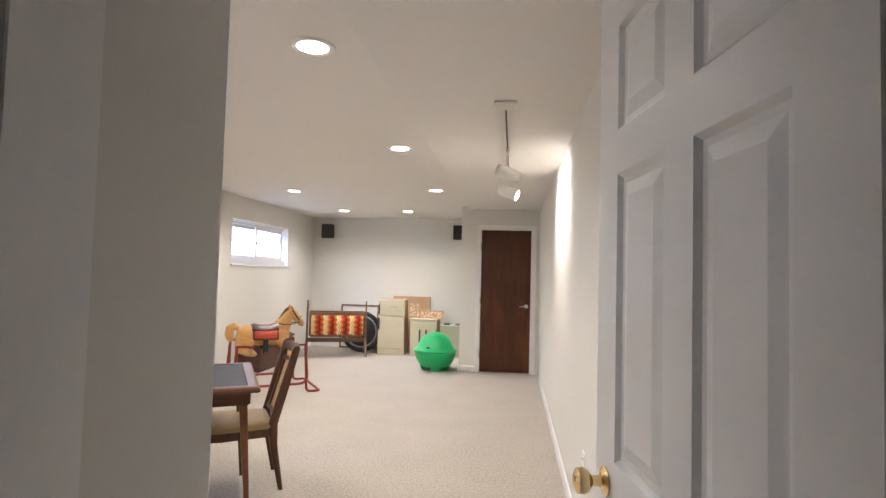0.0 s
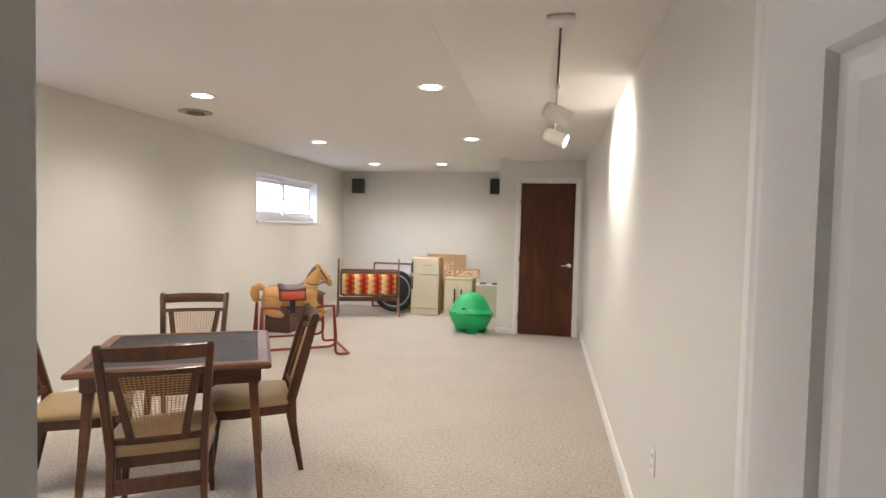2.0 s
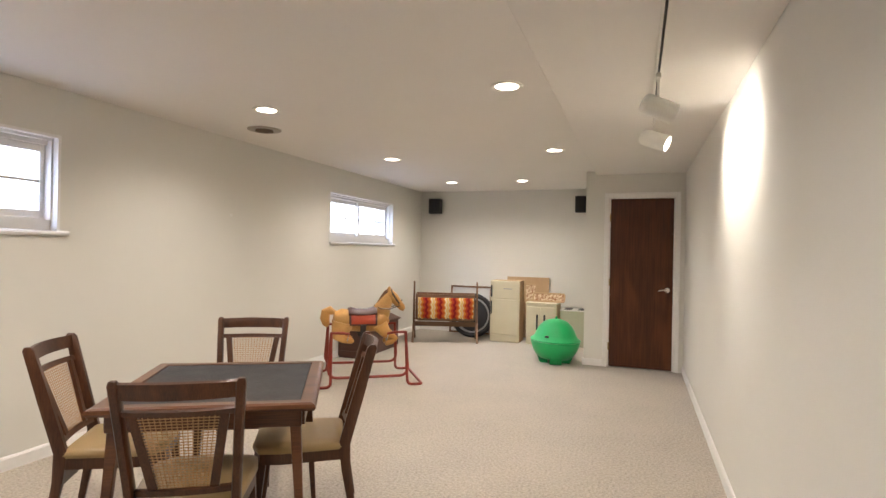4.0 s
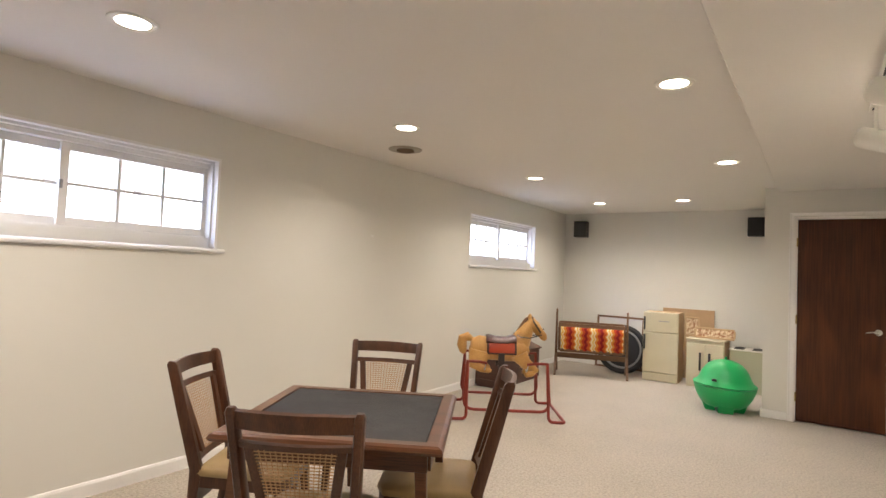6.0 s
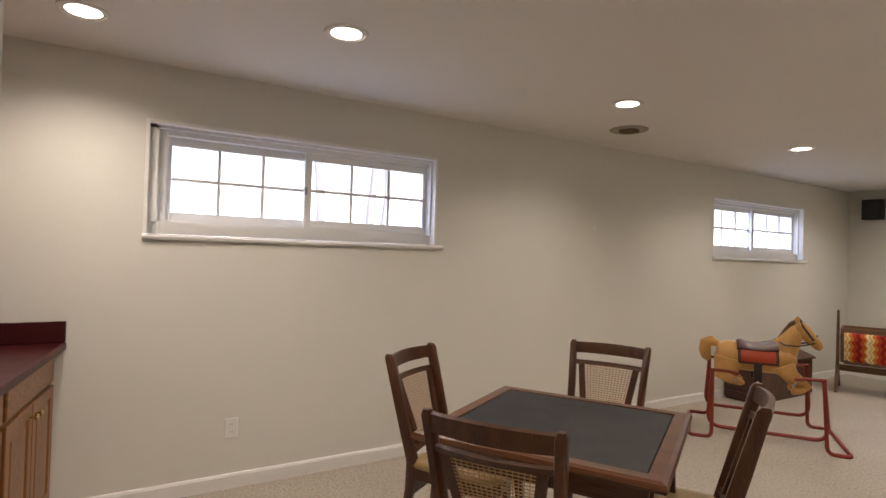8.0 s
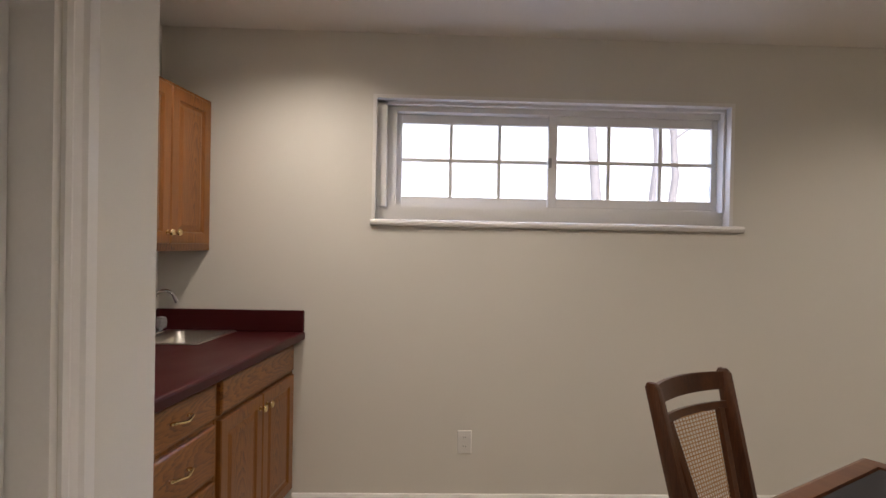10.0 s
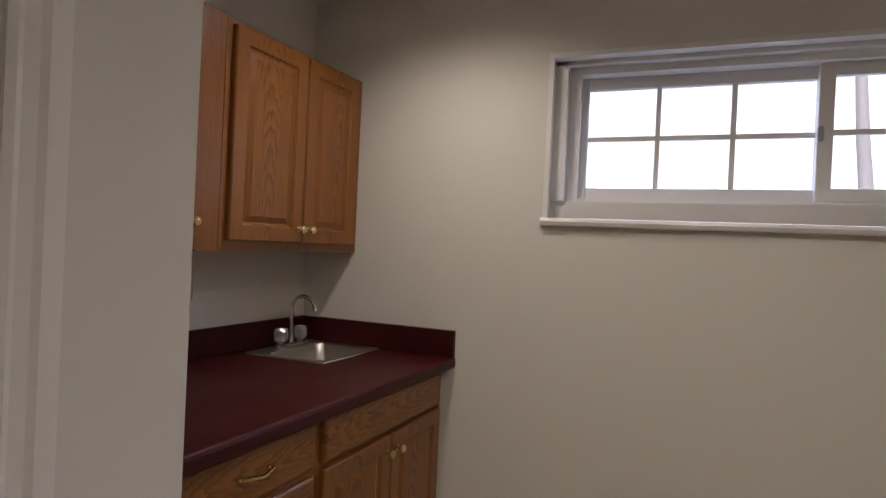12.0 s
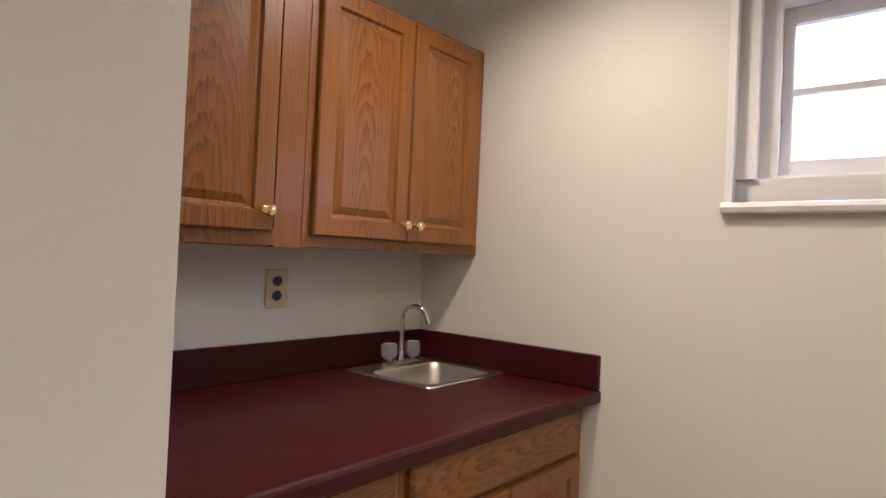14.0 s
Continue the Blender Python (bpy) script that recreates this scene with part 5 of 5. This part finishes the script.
# large black wheel behind the cradle, and a framed board behind it
o = thing("rubber_wheel", pose(-3.45, 10.64, 0.0, -8, 0, 4), "large black rubber wheel with grey rim leaning behind cradle", "wheel")
bm = bmesh.new()
R = 0.35
loft(bm, [[(r * math.cos(2 * math.pi * i / 40), y, R + r * math.sin(2 * math.pi * i / 40)) for i in range(40)] for r, y in ((0.278, 0.04), (0.315, 0.055), (0.345, 0.040), (0.35, 0.0), (0.345, -0.040), (0.315, -0.055), (0.278, -0.04))], closed=True)
part("tyre", bm, RUBBER, o, smooth=True)
bm = bmesh.new()
loft(bm, [[(r * math.cos(2 * math.pi * i / 40), y, R + r * math.sin(2 * math.pi * i / 40)) for i in range(40)] for r, y in ((0.277, 0.03), (0.277, -0.048), (0.262, -0.052), (0.252, -0.048), (0.250, 0.03))], closed=True)
part("rim", bm, GREYRIM, o, "pale grey metal rim", smooth=True)
bm = bmesh.new()
loft(bm, [[(r * math.cos(2 * math.pi * i / 32), y, R + r * math.sin(2 * math.pi * i / 32)) for i in range(32)] for r, y in ((0.249, 0.02), (0.249, -0.01), (0.06, -0.02), (0.05, -0.05), (0.004, -0.052), (0.004, 0.02))])
part("hub_disc", bm, RUBBER, o, "dark hub disc", smooth=True)

o = thing("framed_board", pose(-3.61, 11.06, 0.0, -5), "brown framed white board leaning against the wall", "frame")
part("panel", slab(-0.33, 0.33, -0.006, 0.006, 0.02, 0.76), WHITECARD, o)
for a in ((-0.355, -0.325, 0.0, 0.785), (0.325, 0.355, 0.0, 0.785)):
    part("frame_bar", slab(a[0], a[1], -0.02, 0.012, a[2], a[3], bevel=0.003), CRADLEWOOD, o)
for z in (0.0, 0.755):
    part("frame_bar", slab(-0.325, 0.325, -0.02, 0.012, z, z + 0.03, bevel=0.003), CRADLEWOOD, o)

# ---- play kitchen ----
o = thing("toy_refrigerator", pose(-2.88, 10.44, 0, 0, 0, 1), "cream enamel toy refrigerator with dark handles", "toy fridge")
part("cabinet", slab(-0.225, 0.225, 0.034, 0.36, 0.0, 0.925, bevel=0.003), CARD, o, "brown hardboard carcass")
part("front_frame", slab(-0.225, 0.225, 0.020, 0.033, 0.0, 0.925, bevel=0.003), CREAM, o)
for z0, z1, hz0, hz1 in ((0.655, 0.918, 0.68, 0.86), (0.115, 0.645, 0.42, 0.62)):
    d = part("door", slab(-0.222, 0.222, 0.0, 0.018, z0, z1, bevel=0.006), CREAM, o)
    part("handle", slab(-0.212, -0.192, -0.024, -0.001, hz0, hz1, bevel=0.004), BLACK, d, "dark handle")
part("badge", slab(-0.02, 0.11, -0.003, -0.0005, 0.80, 0.812), GREYRIM, o)
part("plinth", slab(-0.222, 0.222, 0.004, 0.019, 0.012, 0.105, bevel=0.003), CREAM, o)

o = thing("toy_sink_unit", pose(-2.33, 10.42, 0, 0, 0, -4), "cream toy sink cabinet with two dark door handles", "toy cabinet")
part("cabinet", slab(-0.225, 0.225, 0.031, 0.32, 0.0, 0.60, bevel=0.003), CARD, o, "brown hardboard carcass")
part("front_frame", slab(-0.225, 0.225, 0.018, 0.030, 0.0, 0.60, bevel=0.003), CREAM, o)
part("top", slab(-0.232, 0.232, 0.0, 0.33, 0.602, 0.625, bevel=0.006), CREAM, o)
for s in (-1, 1):
    d = part("door", slab(min(s * 0.004, s * 0.218), max(s * 0.004, s * 0.218), 0.002, 0.0165, 0.05, 0.56, bevel=0.004), CREAM, o)
    part("handle", slab(s * 0.055 - 0.013, s * 0.055 + 0.013, -0.014, 0.0015, 0.22, 0.45, bevel=0.004), BLACK, d, "dark handle")
o = thing("toy_stove", pose(-1.86, 10.50, 0, 0, 0, 0), "pale grey-green toy stove with dark burners", "toy cabinet")
part("cabinet", slab(-0.20, 0.20, 0.0, 0.32, 0.0, 0.515, bevel=0.006), STOVEGREEN, o)
part("top", slab(-0.206, 0.206, -0.006, 0.326, 0.5155, 0.530, bevel=0.005), WHITEMETAL, o)
for x in (-0.10, 0.10):
    for y in (0.09, 0.23):
        part("burner", lathe(bmesh.new(), [(0.001, 0.5305), (0.060, 0.5305), (0.062, 0.535), (0.04, 0.539), (0.001, 0.539)], 18, (x, y, 0)), BLACK, o)

o = thing("cardboard_sheet", pose(-2.66, 11.045, 0.0, -5), "plain brown cardboard sheet leaning against the wall", "cardboard")
part("sheet", slab(-0.34, 0.34, -0.012, 0.0, 0.0, 0.965, bevel=0.002), CARD, o)


def fret_tray(m, w, h, label):
    t = thing("wooden_tray", m, label, "toy tray", "printed trays")
    for a in ((-w / 2, w / 2, 0, 0.022), (-w / 2, w / 2, h - 0.022, h)):
        part("rail", slab(a[0], a[1], -0.012, 0.012, a[2], a[3], bevel=0.003), CARD, t)
    for s in (-1, 1):
        part("upright", slab(s * w / 2 - 0.011, s * w / 2 + 0.011, -0.012, 0.012, 0.023, h - 0.023, bevel=0.002), CARD, t)
    part("panel", slab(-w / 2 + 0.012, w / 2 - 0.012, -0.004, 0.004, 0.021, h - 0.021), TOYPRINT, t, "printed light and brown panel")


fret_tray(pose(-2.24, 10.55, 0.626, -12), 0.46, 0.14, "small brown framed tray standing on the toy cabinet")
fret_tray(pose(-2.52, 10.62, 0.626, -6, 0, 12), 0.16, 0.26, "upright brown framed tray beside the toy refrigerator")

# ---- green toy ----
o = thing("green_toy", pose(-1.965, 9.30, 0, 0, 1.5, 8), "green plastic domed toy with flared rim on moulded feet", "toy")
bm = lathe(bmesh.new(), [(0.10, 0.050), (0.190, 0.055), (0.236, 0.085), (0.283, 0.160), (0.308, 0.225), (0.318, 0.262), (0.322, 0.276), (0.318, 0.284), (0.30, 0.280)], 40)
bw = part("lower_bowl", bm, GREEN, o, smooth=True)
for k in range(4):
    a = radians(-85 + 90 * k)
    c, s = math.cos(a), math.sin(a)
    rings = []
    for z, r, hw, hd in ((0.0, 0.140, 0.072, 0.050), (0.012, 0.146, 0.078, 0.056), (0.11, 0.186, 0.074, 0.056), (0.22, 0.248, 0.064, 0.042)):
        rings.append([(c * (r + x) - s * y, s * (r + x) + c * y, z) for x, y in ((-hd, -hw), (hd * 0.9, -hw), (hd, 0), (hd * 0.9, hw), (-hd, hw))])
    part("foot", loft(bmesh.new(), rings), GREEN, bw, smooth=True)
bm = lathe(bmesh.new(), [(0.300, 0.287), (0.322, 0.290), (0.330, 0.302), (0.318, 0.312), (0.288, 0.330), (0.266, 0.368), (0.243, 0.425), (0.210, 0.480), (0.160, 0.528), (0.108, 0.555), (0.05, 0.570), (0.002, 0.573)], 40)
up = part("upper_dome", bm, GREEN, o, smooth=True)
part("plug", lathe(bmesh.new(), [(0.012, 0.566), (0.014, 0.594), (0.008, 0.604), (0.001, 0.606)], 10), GREEN, up)
part("sticker", slab(-0.135, -0.085, -0.280, -0.258, 0.352, 0.378, bevel=0.002), BLACK, up, "small dark mark")
for k in o.children_recursive:
    for v in k.data.vertices:
        v.co *= 0.945
